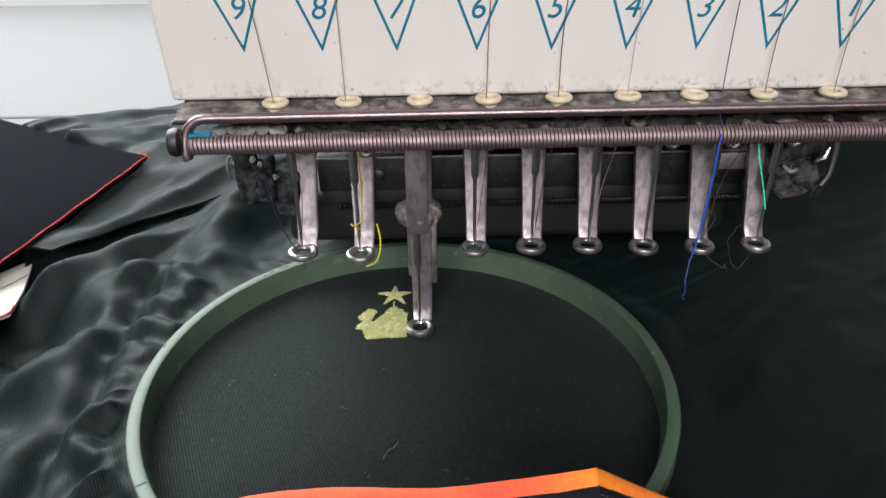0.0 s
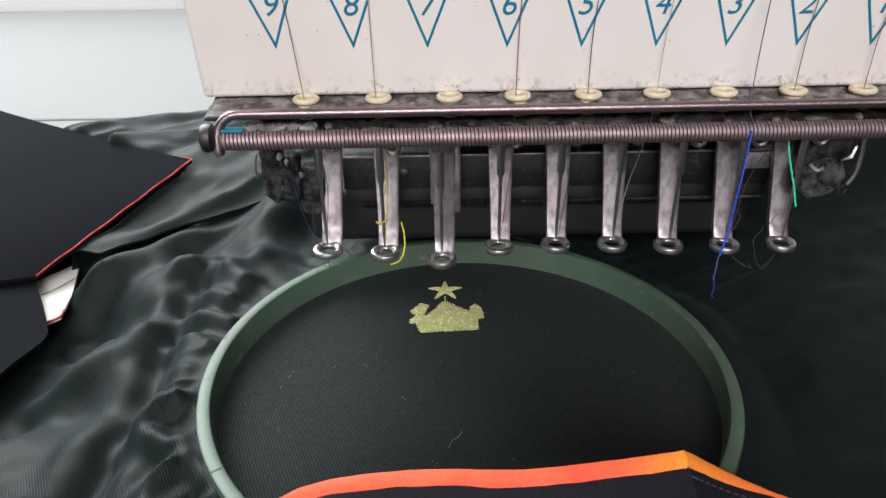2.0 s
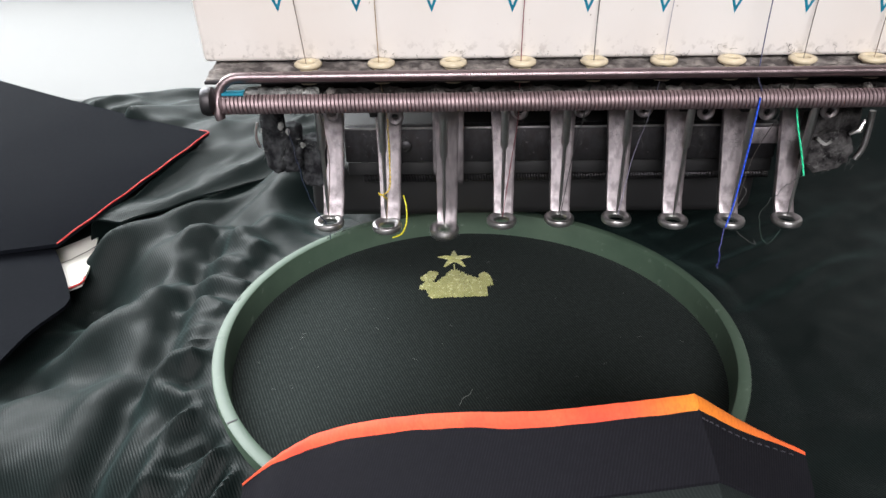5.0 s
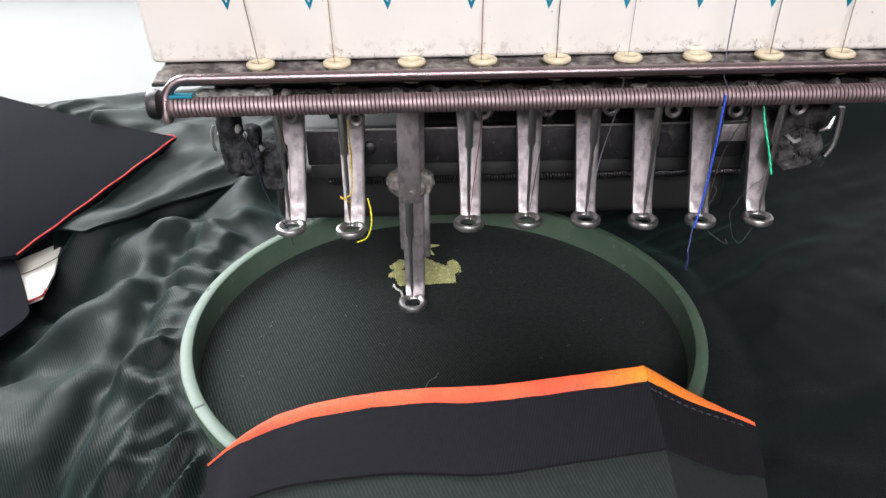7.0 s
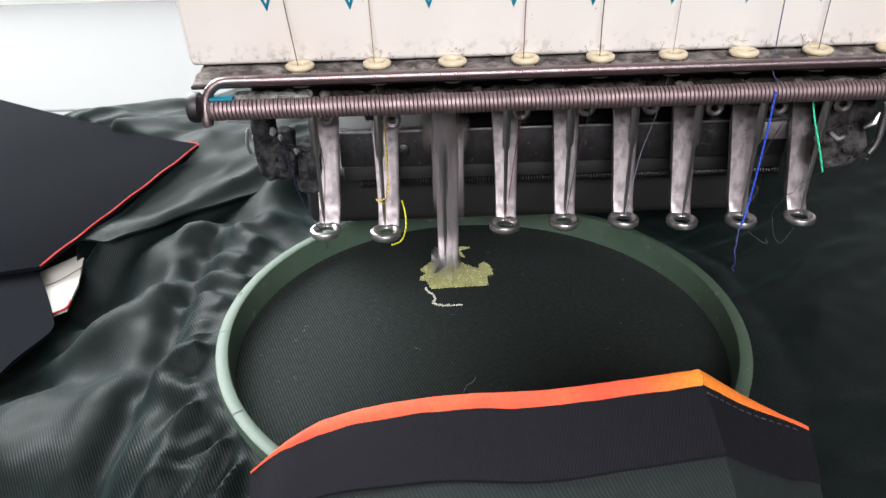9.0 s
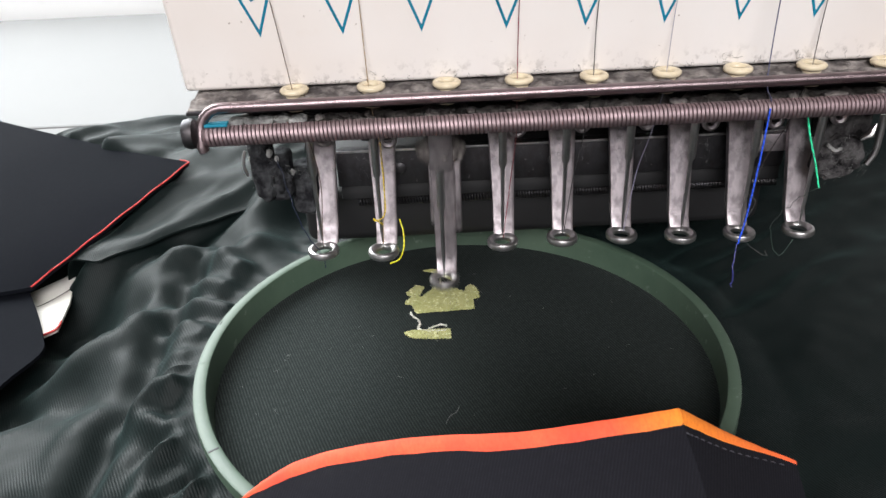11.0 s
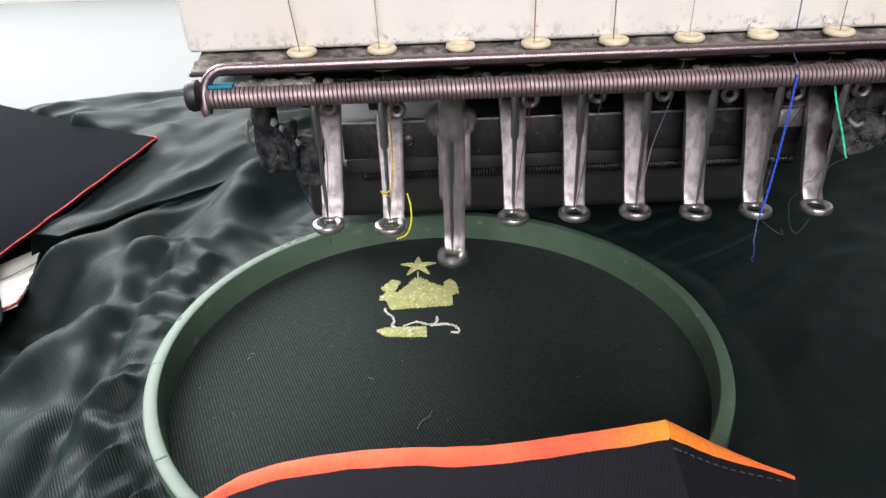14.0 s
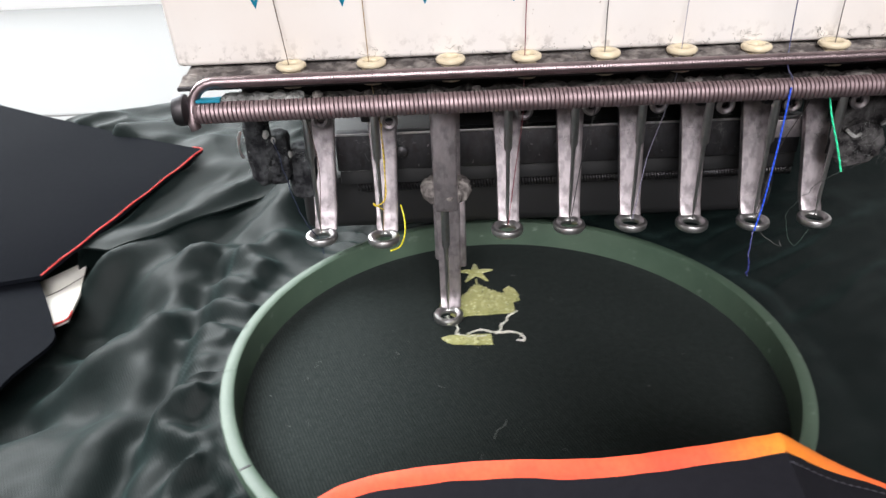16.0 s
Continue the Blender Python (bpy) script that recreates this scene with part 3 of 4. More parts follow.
def blade_mesh(length, lean, tilt):
    """A pressed steel blade: a wide strip with turned edges that bends forward into the ring at its foot."""
    bm = bmesh.new()
    rows = []
    steps = [0.0, 0.6, 1.2, 1.9, 2.7, 3.6, 5.0, 8.0, 12.0, 17.0, 22.0, 26.0, length]
    for z in steps:
        s = z / length
        bend = 1 - smooth(0.0, 4.2, z)
        y = 3.2 - 1.2 * bend * bend
        w = 4.4 + 1.35 * smooth(0.1, 0.95, s) - 0.2 * bend
        x0 = -1.5 - 0.7 * smooth(0.1, 0.95, s) + lean * s
        y += tilt * s
        rows.append([(x0, y + 0.6, z), (x0 + 0.04, y + 0.1, z), (x0 + 0.14, y, z), (x0 + 0.3 * w, y - 0.03, z), (x0 + 0.6 * w, y, z), (x0 + 0.68 * w, y + 0.1, z),
                     (x0 + 0.84 * w, y + 0.3, z), (x0 + w - 0.2, y + 0.42, z), (x0 + w - 0.05, y + 0.55, z), (x0 + w, y + 1.1, z)])
    front = [[bm.verts.new(p) for p in r] for r in rows]
    back = [[bm.verts.new((p[0], p[1] + 0.7, p[2] + 0.25 * (1 - smooth(0, 3, p[2])))) for p in r] for r in rows]
    n, m = len(rows[0]), len(rows) - 1
    for k in range(m):
        for j in range(n - 1):
            bm.faces.new((front[k][j], front[k][j + 1], front[k + 1][j + 1], front[k + 1][j]))
            bm.faces.new((back[k][j], back[k + 1][j], back[k + 1][j + 1], back[k][j + 1]))
        for j in (0, n - 1):
            bm.faces.new((front[k][j], front[k + 1][j], back[k + 1][j], back[k][j]))
    for k in (0, m):
        for j in range(n - 1):
            bm.faces.new((front[k][j], front[k][j + 1], back[k][j + 1], back[k][j]))
    return bm


def ring_mesh():
    return lathe(bmesh.new(), [(1.75, -0.7), (1.95, -0.95), (2.75, -0.95), (3.05, -0.65), (3.12, 0.0), (2.95, 0.4), (2.5, 0.55), (2.0, 0.35), (1.68, -0.1)], sides=40)


def needle_mesh(top):
    return tube(bmesh.new(), [(0, 0, top), (0, 0, 16.6), (0, 0, 15.8), (0, 0, 4.2), (0, 0, 3.4), (0, 0, 0.4)], [0.8, 0.8, 0.42, 0.34, 0.28, 0.06], 10)


def presser_foot(n, z, lean):
    active = n == 7
    length = 44 if active else 30
    ob = assembly("presser_foot", blade_mesh(length, lean, 1.4 if active else 7.6), M_STEEL, (needle_x(n), 0, z),
                  "worn steel foot pressing on the hooped cloth" if active else "worn steel foot raised above the hoop")
    part("ring", ring_mesh(), M_RING, ob, "polished steel ring")
    part("needle", needle_mesh(46 if active else 27), M_RING, ob, "thin bright needle")
    if not active:
        bm = lathe(bmesh.new(), [(0.75, -0.6), (1.5, -0.6), (1.65, -0.2), (1.65, 0.4), (1.2, 0.7), (0.75, 0.4)], sides=20)
        for v in bm.verts:
            v.co = Vector((2.7 + v.co.x, -0.2 - v.co.z, 23.6 + v.co.y))
        part("clamp_screw", bm, M_STEEL, ob, "small round clamp screw")
        part("clamp", box(bmesh.new(), -2.4, 3.4, -0.2, 2.9, 23.4, 31, 0.5), M_DARK, ob)
        if n:
            rnd = random.Random(n)
            bm = bmesh.new()
            for _ in range(34):
                a = Vector((rnd.choice((-1.2, 3.9)) + rnd.gauss(0, 0.2), 2.9, rnd.uniform(15, 25)))
                tube(bm, [a, a + Vector((rnd.gauss(0, 0.5), -0.2, rnd.gauss(0, 0.5))), a + Vector((rnd.gauss(0, 0.9), -0.3, rnd.gauss(0, 0.8)))], 0.02, 3)
            part("lint_fibre", bm, M_FIBRE, ob, "pale loose lint")
    else:
        part("clamp_block", box(bmesh.new(), -1.9, 2.5, -2.2, 1.4, 24.8, 60, 0.45), M_STEEL, ob, "grey steel clamp block")
        bm = disc_solid(bmesh.new(), [(0, -1.9), (3.6, -1.9), (4.6, -1.2), (4.9, 0), (4.5, 1.3), (3.4, 1.9), (0, 1.9)], (0.4, 2.6, 27.6), 48)
        bmesh.ops.subdivide_edges(bm, edges=bm.edges[:], cuts=1, use_grid_fill=True)
        roughen(bm, 0.3, 0.8)
        roughen(bm, 0.12, 3.0, 2.0)
        part("felt_washer", bm, M_LINT, ob, "round felt washer caked with lint")
        bm = box(bmesh.new(), 2.0, 4.2, 4.4, 5.8, 8.6, 25, 0.55)
        part("guard", bm, M_STEEL, ob, "grey steel finger guard")
        bm = box(bmesh.new(), -2.2, -0.4, 4.4, 5.8, 10.5, 25, 0.55)
        part("guard", bm, M_STEEL, ob, "grey steel finger guard")
    return ob


FOOT_Z = {9: 21.6, 8: 20.7, 6: 21.6, 5: 21.9, 4: 21.8, 3: 21.1, 2: 20.9, 1: 21.0}
for n, z in FOOT_Z.items():
    presser_foot(n, z, {9: 0.3, 8: 0.1, 6: 0.0, 5: 0.15, 4: 0.1, 3: 0.2, 2: 0.0, 1: 0.2}[n])
foot7 = presser_foot(7, 1.4, 0.0)

# ---------------------------------------------------------------- threads


def thread(label, points, radius, colour, n=24, fuzz=0.0, name="thread"):
    pts = spline(points, n)
    if fuzz:
        pts = [p + noise.noise_vector(p * 0.9) * fuzz for p in pts]
    base = pts[-1]
    bm = tube(bmesh.new(), [p - base for p in pts], radius, 6)
    ob = part(name, bm, thread_material("thread_dye", colour))
    ob.location = base * 0.001
    return tagged(ob, label, "thread", "sewing threads")


PANEL_THREADS = {9: ((0.1, 0.055, 0.04), "brown"), 8: ((0.32, 0.2, 0.09), "tan"), 6: ((0.2, 0.012, 0.03), "dark red"), 5: ((0.01, 0.01, 0.012), "black"),
                 4: ((0.26, 0.24, 0.34), "lilac grey"), 2: ((0.05, 0.04, 0.035), "dark"), 1: ((0.16, 0.11, 0.07), "brown")}
for n, (colour, word) in PANEL_THREADS.items():
    x = needle_x(n) + {9: 1.3, 8: 1.2, 6: 0.7, 5: 0.8, 4: 0.4, 2: -0.3, 1: -0.5}[n]
    away = {9: -7.0, 8: -1.0, 6: 1.5, 5: 2.0, 4: 3.0, 2: 2.0, 1: 2.0}[n]
    wob = 0.25 if n == 5 else 0.08
    thread(word + " sewing thread running down the cream panel", [(x + away, panel_y(130) - 0.5, 130), (x + wob + 0.45 * away, panel_y(90) - 0.5, 90), (x - wob + 0.17 * away, panel_y(70) - 0.5, 70), (x, -14.6, 57.5)],
           0.075 if n != 4 else 0.05, colour)
    # from the eyelet to the needle
    ln = needle_x(n)
    if n != 1:
        thread(word + " sewing thread between eyelet and needle", [(x, -14.6, 56), (ln + 1.6, -7, 46), (ln + 1.4, -1.4, 36), (ln + 0.5, -0.9, 27), (ln + 0.1, -0.5, 22.5)], 0.08, colour)
thread("dark blue sewing thread running down the cream panel to the spring", [(52.4, panel_y(130) - 0.6, 130), (52.0, panel_y(85) - 0.6, 85), (50.6, -19, 60), (49.7, -23.6, 56)], 0.09, (0.02, 0.025, 0.1))
thread("bright blue sewing thread hanging from the spring", [(49.6, -23.9, 55.0), (49.6, -23.7, 47), (49.2, -23.6, 37), (48.4, -24.0, 32)], 0.15, (0.015, 0.09, 0.75), 40)
thread("thin dark blue thread tail under the needle", [(48.3, -24.0, 32), (47.2, -26.0, 29.5), (46.6, -28.0, 27.6), (46.0, -28.6, 27.0), (46.7, -28.2, 26.2)], 0.12, (0.01, 0.015, 0.15), 24, 0.25)
thread("bright green sewing thread hanging from the spring", [(58.1, -19.4, 51.9), (57.9, -21.5, 49.5), (57.8, -25, 46), (57.5, -27.8, 43.3)], 0.15, (0.02, 0.7, 0.33), 24)
thread("thin dark green thread at the needle", [(57.5, -27.8, 43.3), (59.5, -18.0, 36), (63, -6, 25), (68, -2, 16), (71, -1, 19)], 0.05, (0.03, 0.07, 0.05), 30, 0.5)
thread("yellow sewing thread looping at the presser foot", [(-10.6, -3.2, 45), (-10.6, -3.4, 36), (-10.8, -4.0, 31), (-12.5, -4.2, 29.6), (-13.0, -4.0, 30.0), (-11.4, -3.4, 28.4)], 0.13, (0.62, 0.45, 0.01), 30)
thread("bright yellow thread tail curled under the presser foot", [(-8.6, 4.6, 25.4), (-8.0, 3.4, 23.2), (-8.0, 2.0, 20.4), (-9.0, 0.8, 18.2), (-11.0, 0.2, 17.5)], 0.16, (0.75, 0.7, 0.01), 30)
thread("dark blue sewing thread caught at the bracket", [(-29, -6, 44), (-28.5, -3, 36), (-27.5, -1, 28), (-24.4, -0.4, 20.5), (-24, -0.3, 17.5)], 0.1, (0.008, 0.016, 0.05), 24, 0.3)
thread("thin grey thread loop between presser feet", [(59.5, 0.4, 30), (62.5, 0.6, 27), (60.8, 0.8, 22), (63, 1, 17), (67, 0.6, 14.5), (66.2, 0.2, 16)], 0.05, (0.1, 0.1, 0.1), 30, 0.3)

# ---------------------------------------------------------------- the hoop
hoop = thing("embroidery_hoop", "round green plastic embroidery hoop, scuffed on its rim", "hoop")
HC = Vector((0.0, 4.8, 0.0))
HI, HR, HZ = 49.3, 51.6, 6.3


def build_hoop():
    prof = [(48.7, -2.0), (48.75, 0.0), (HI - 0.1, HZ - 0.5), (HI - 0.02, HZ - 0.12), (HI + 0.2, HZ), (HR - 0.4, HZ), (HR - 0.1, HZ - 0.15), (HR, HZ - 0.5), (HR + 0.15, -2.0)]
    part("inner_ring", lathe(bmesh.new(), prof, HC, sides=180), M_HOOP, hoop, "scuffed green plastic ring")
    for deg, w in ((-147.5, 0.22), (-176, 0.5)):
        q = radians(deg)
        bm = box(bmesh.new(), HI + 0.3, HR - 0.2, -w, w, HZ - 0.4, HZ + 0.03, 0.02)
        bmesh.ops.rotate(bm, verts=bm.verts, matrix=Matrix.Rotation(q, 3, "Z"))
        bmesh.ops.translate(bm, verts=bm.verts, vec=HC)
        part("rim_nick", bm, M_BLACK if w < 0.3 else M_HOOP, hoop, "dark nick across the rim")
    rnd = random.Random(11)
    for deg in (128, 131, 127, 133, 118, 170):
        q = radians(deg + rnd.uniform(-1, 1))
        r = rnd.uniform(HI + 0.8, HR - 0.6)
        p = HC + Vector((r * math.cos(q), r * math.sin(q), HZ + 0.01))
        d = Vector((-math.sin(q), math.cos(q), 0)) * rnd.uniform(0.3, 0.8)
        part("scuff_mark", tube(bmesh.new(), [p - d, p, p + d], [0.03, 0.12, 0.03], 5), M_BLACK, hoop, "dark scuff mark")


build_hoop()

# ---------------------------------------------------------------- the garment, in the hoop's own space
garment = thing("shirt", "dark green twill shirt with navy collar and orange tape, hooped", "shirt")
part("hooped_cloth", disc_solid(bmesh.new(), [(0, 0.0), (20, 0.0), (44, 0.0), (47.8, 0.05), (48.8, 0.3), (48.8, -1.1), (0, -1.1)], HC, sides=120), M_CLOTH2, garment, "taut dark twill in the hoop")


def folds(x, y):
    """Height of the loose cloth's creases, which run outwards from the machine."""
    d, p = 0.86 * x + 0.5 * y, -0.5 * x + 0.86 * y
    p += 9 * noise.noise(Vector((d * 0.018, p * 0.02, 1.7)))
    n1 = noise.noise(Vector((p * 0.052, d * 0.013, 5.0)))
    n2 = noise.noise(Vector((p * 0.12, d * 0.035, 9.0)))
    n3 = noise.noise(Vector((x * 0.14, y * 0.14, 3.0)))
    return 4.2 * (0.75 - 2.4 * math.sqrt(n1 * n1 + 0.004)) + 1.9 * (0.5 - 2 * math.sqrt(n2 * n2 + 0.004)) + 0.7 * n3


def soft_min(a, b, k):
    h = min(1.0, max(0.0, 0.5 + 0.5 * (b - a) / k))
    return b * (1 - h) + a * h - k * h * (1 - h)


def back_z(x, y):
    return -8.0 + 0.29 * min(60.0, max(-20.0, y - 50)) + 0.8 * folds(x + 40, y + 15)


# creases of the shirt front beside the hoop: crest or hollow line, height, half width
PUCKERS = [
    ([(-54, 44), (-60, 52), (-66, 60), (-73, 58)], 2.6, 3.2),
    ([(-56, 38), (-63, 42), (-70, 50)], 2.2, 2.6),
    ([(-53, 26), (-61, 31), (-69, 37)], 2.2, 2.7),
    ([(-52, 15), (-60, 19), (-69, 23)], 2.4, 3.0),
    ([(-51, 6), (-58, 6), (-65, 8)], -1.0, 2.8),
    ([(-51, -3), (-59, -2), (-65, -7)], 2.4, 2.5),
    ([(-49, -11), (-54, -13), (-62, -8)], 1.8, 2.1),
    ([(-42, -20), (-51, -15), (-55, -24), (-56, -34)], 2.0, 2.4),
    ([(-40, -26), (-56, -32), (-68, -40)], 2.2, 2.7),
]
HOLLOWS = [
    ([(-68, 48), (-66, 27), (-66, 1), (-68, -16), (-71, -32)], -3.4, 3.8),
    ([(-76, 44), (-75, 26), (-75, 4), (-79, -16)], 1.0, 4.5),
    ([(-95, 17), (-79, 22), (-70, 31)], 2.6, 4.6),
    ([(-95, 10), (-68, 5)], -2.6, 5.5),
    ([(-92, -10), (-74, -11)], 0.8, 7.0),
    ([(-88, -26), (-67, -34)], -3.0, 5.5),
    ([(-98, 44), (-76, 40)], -5.0, 7.5),
    ([(-98, 60), (-84, 64), (-72, 58)], 1.6, 4.0),
    ([(-50, 90), (-54, 70), (-53, 48)], 5.0, 7.5),
    ([(-46, -24), (-50, -30)], -1.6, 2.6),
]


def crease(px, py, line, high, wide):
    """Height that one crease adds at the places px, py; it fades towards its ends."""
    best, place, n = np.full(px.shape, 1e9), np.zeros(px.shape), len(line) - 1
    for k, ((ax, ay), (bx, by)) in enumerate(zip(line[:-1], line[1:])):
        dx, dy = bx - ax, by - ay
        t = np.clip(((px - ax) * dx + (py - ay) * dy) / (dx * dx + dy * dy), 0, 1)
        d = np.hypot(px - ax - t * dx, py - ay - t * dy)
        place = np.where(d < best, (k + t) / n, place)
        best = np.minimum(best, d)
    fade = np.minimum(1.0, 0.25 + 2.2 * (1 - place))
    fade *= fade * (3 - 2 * fade) / np.maximum(fade, 1e-6)
    return high * fade * (np.exp(-(best / wide) ** 2) - 0.28 * np.exp(-((best - 1.9 * wide) / wide) ** 2))


def loose(x, y):
    """Height of the loose cloth without its drawn creases."""
    yc = y - HC.y
    r, q = math.hypot(x, yc), math.atan2(yc, x)
    base = -9.5 + 0.3 * min(50.0, max(0.0, y - 45))
    hump = 7 * math.exp(-((x - 118) / 30) ** 2 - ((y - 78) / 34) ** 2)
    right = smooth(20, 60, x)
    # the shirt front lies calm on its open side; on the other it hangs down past the machine's arm
    calm = (1 - smooth(-64, -44, x)) * (1 - smooth(40, 66, y))
    hang = 420 * smooth(52, 150, x) * (1 - smooth(58, 112, y))
    broad = 2.0 * noise.noise(Vector((x * 0.026, y * 0.03, 12.0))) + 1.2 * noise.noise(Vector((0.05 * (x + y), 0.02 * (x - y), 4.0)))
    shelf = base + hump + folds(x, y) * (1 - 0.97 * right) * (1 - 0.9 * calm) + calm * (broad + 0.1 * y + 2.4) - 9 * right - hang
    w = q + 0.07 * noise.noise(Vector((r * 0.08, q * 4, 2.0))) - 0.006 * (r - 56)
    c = math.sin(w * 19 + 4.5 * noise.noise(Vector((q * 3.7, 0.3, 2.0))))
    c2 = math.sin(w * 39 + 3.0 * noise.noise(Vector((q * 6, 1.3, 7.0))))
    pucker = (1.9 * (1 - 1.6 * math.sqrt(c * c + 0.08)) + 0.8 * c2) * (0.75 + 0.9 * noise.noise(Vector((q * 4, r * 0.03, 4.0))))
    reach = 64 + 7 * noise.noise(Vector((q * 2.3, 0.0, 5.0)))
    pucker *= smooth(52, 57, r) * (1 - smooth(reach - 6, reach + 10, r)) * (1 - 0.75 * calm)
    lone = math.exp(-((q - 0.36) / 0.13) ** 2)
    pucker *= 1 - smooth(5, 45, x)
    pucker += 3.6 * lone * smooth(51.5, 55, r) * (1 - smooth(60, 78, r))
    near = 4.2 - 0.12 * (r - 51) - 3.0 * right
    k = smooth(54, 86, r)
    z = near * (1 - k) + shelf * k + pucker
    # the collar side lies low, and the cloth ends behind the yoke
    under = -16.0 + 0.22 * max(0.0, y - 50)
    z = soft_min(z, under + 19 * smooth(-100, -72, x) + 14 * (1 - smooth(-10, 20, y)) * smooth(-120, -80, x), 5.0)
    arm = smooth(22, 40, y) * (1 - smooth(72, 92, y)) * smooth(-60, -40, x) * (1 - smooth(76, 96, x))
    z = z * (1 - arm) + min(z, 3.0 - 0.05 * max(0.0, y - 60)) * arm
    # it comes up to the yoke's seam and goes on a little way under it
    seam = 90 + 0.53 * (x + 46) - y
    if -120 < x < -30 and seam > -40:
        rise = back_z(x, y) - 0.4 - 0.12 * max(0.0, seam - 2) - 0.35 * max(0.0, -seam)
        side = smooth(-112, -96, x) * (1 - smooth(-52, -38, x))
        z += side * (rise - z) * (1 - smooth(-2, 16, seam))
    ridge = (17 + 3 * noise.noise(Vector((x * 0.03, 0, 6.0)))) * math.exp(-((y - 116) / 20) ** 2) * smooth(-48, -8, x)
    back = ridge + 0.4 * folds(x, y) * smooth(-48, -8, x) - 30 * (1 - smooth(-60, -20, x))
    return -soft_min(-(z - 26 * smooth(96, 118, y)), -back, 4.0)


def build_loose():
    nu, nv = 640, 120
    q = 2 * math.pi * np.arange(nu)[:, None] / nu
    r = HR - 0.2 + 130 * (np.arange(nv)[None, :] / (nv - 1)) ** 1.5
    px, py = r * np.cos(q), r * np.sin(q) + HC.y
    drawn = np.zeros_like(px)
    for line, high, wide in PUCKERS + HOLLOWS:
        drawn += crease(px, py, line, high, wide)
    drawn *= np.clip((r - HR) / 4.0, 0.0, 1.0)

    def fn(u, v):
        i, j = int(round(u * nu)) % nu, int(round(v * (nv - 1)))
        x, y = float(px[i, j]), float(py[i, j])
        low = -19.0 - 480 * smooth(30, 60, x)
        z = loose(x, y) + float(drawn[i, j]) + 0.3 * (1 - smooth(10, 40, x)) * noise.noise(Vector((x * 0.22, y * 0.22, 9.0)))
        return x, y, max(z, low + 0.4 * noise.noise(Vector((x * 0.05, y * 0.05, 1.0))))
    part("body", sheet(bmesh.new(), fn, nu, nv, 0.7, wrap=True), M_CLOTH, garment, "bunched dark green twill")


build_loose()

FLAP_EDGE = [(-36.7, -38.5, 9.0), (-30.6, -36.2, 13.2), (-23.3, -34.9, 16.2), (-10, -38.5, 22), (4.4, -43, 26.4), (15, -43.4, 27.9), (23.9, -42.4, 28.2), (25.8, -41.8, 27.4), (34, -39.5, 20.5), (45.7, -36.6, 11.8)]


def build_flap():
    edge = spline(FLAP_EDGE, 120)

    def along(u):
        s = u * (len(edge) - 1)
        k = min(int(s), len(edge) - 2)
        return edge[k].lerp(edge[k + 1], s - k)

    def drop(u, d):
        """A point d millimetres down the flap from its edge."""
        p = along(u)
        side = (u - 0.5) * 2
        ends = smooth(0.8, 1.0, abs(side))
        wave = 0.7 * noise.noise(Vector((p.x * 0.07, d * 0.05, 2.0))) * smooth(0, 8, d)
        return Vector((p.x + 0.16 * side * d * (1 - ends), p.y - 0.86 * d * (1 - 0.25 * ends), p.z - (0.42 + 0.004 * d) * d + wave))

    def tape_width(u):
        return 0.35 + 2.25 * smooth(0.0, 0.2, u) * (1 - 0.78 * smooth(0.8, 1.0, u))

    def tape(u, v):
        d = v * tape_width(u)
        return drop(u, d) + Vector((0, 0.0, 0.55 * math.sin(math.pi * min(1, 0.15 + v * 0.8)) + 0.12 * noise.noise(Vector((u * 30, v, 1)))))

    def navy(u, v):
        return drop(u, tape_width(u) * 0.75 + v * 9.5) + Vector((0, 0, 0.25))

    def body(u, v):
        d = 4 + 62 * v
        p = drop(u, d)
        return p + Vector((0, 0, -0.55 + 1.1 * math.exp(-((d - 13) / 2.2) ** 2) * noise.noise(Vector((p.x * 0.04, 0, 7))) + 1.2 * folds(p.x, p.y) * 0.35 * smooth(10, 30, d)))

    part("flap", sheet(bmesh.new(), body, 110, 50, 0.7), M_FLAP, garment, "turned-up front of dark twill")
    flap = part("facing", sheet(bmesh.new(), navy, 110, 10, 0.5), M_FACING, garment, "smooth navy facing")
    part("orange_tape", sheet(bmesh.new(), tape, 180, 9, 0.5), M_ORANGE, garment, "red-orange edging tape, light on its bend painted amber")
    # stitches along the tape's sloping end
    for k in range(16):
        u = 0.72 + 0.26 * k / 16
        a, b = drop(u, tape_width(u) + 1.1), drop(u + 0.008, tape_width(u + 0.008) + 1.1)
        lift = Vector((0, 0, 0.45))
        part("stitch", tube(bmesh.new(), [a + lift, (a + b) / 2 + lift * 1.2, b + lift], 0.09, 5), M_SEAM, flap, "dull grey stitch")


build_flap()

# back panel and collar slide with their own lag
back = new("back_panel")
back.parent = garment
collar = new("collar")
collar.parent = garment


CT, CW = Vector((-79.5, 98.0, 11.5)), Vector((-112.4, 56.2, -4.5))


def leaf_cover(x, y):
    """How far a place lies under the collar leaf, in millimetres from its edges."""
    a, b = Vector((CW.x - CT.x, CW.y - CT.y)).normalized(), Vector((-95, 55)).normalized()
    p = Vector((x - CT.x, y - CT.y))
    return min(-(a.x * p.y - a.y * p.x), b.x * p.y - b.y * p.x)


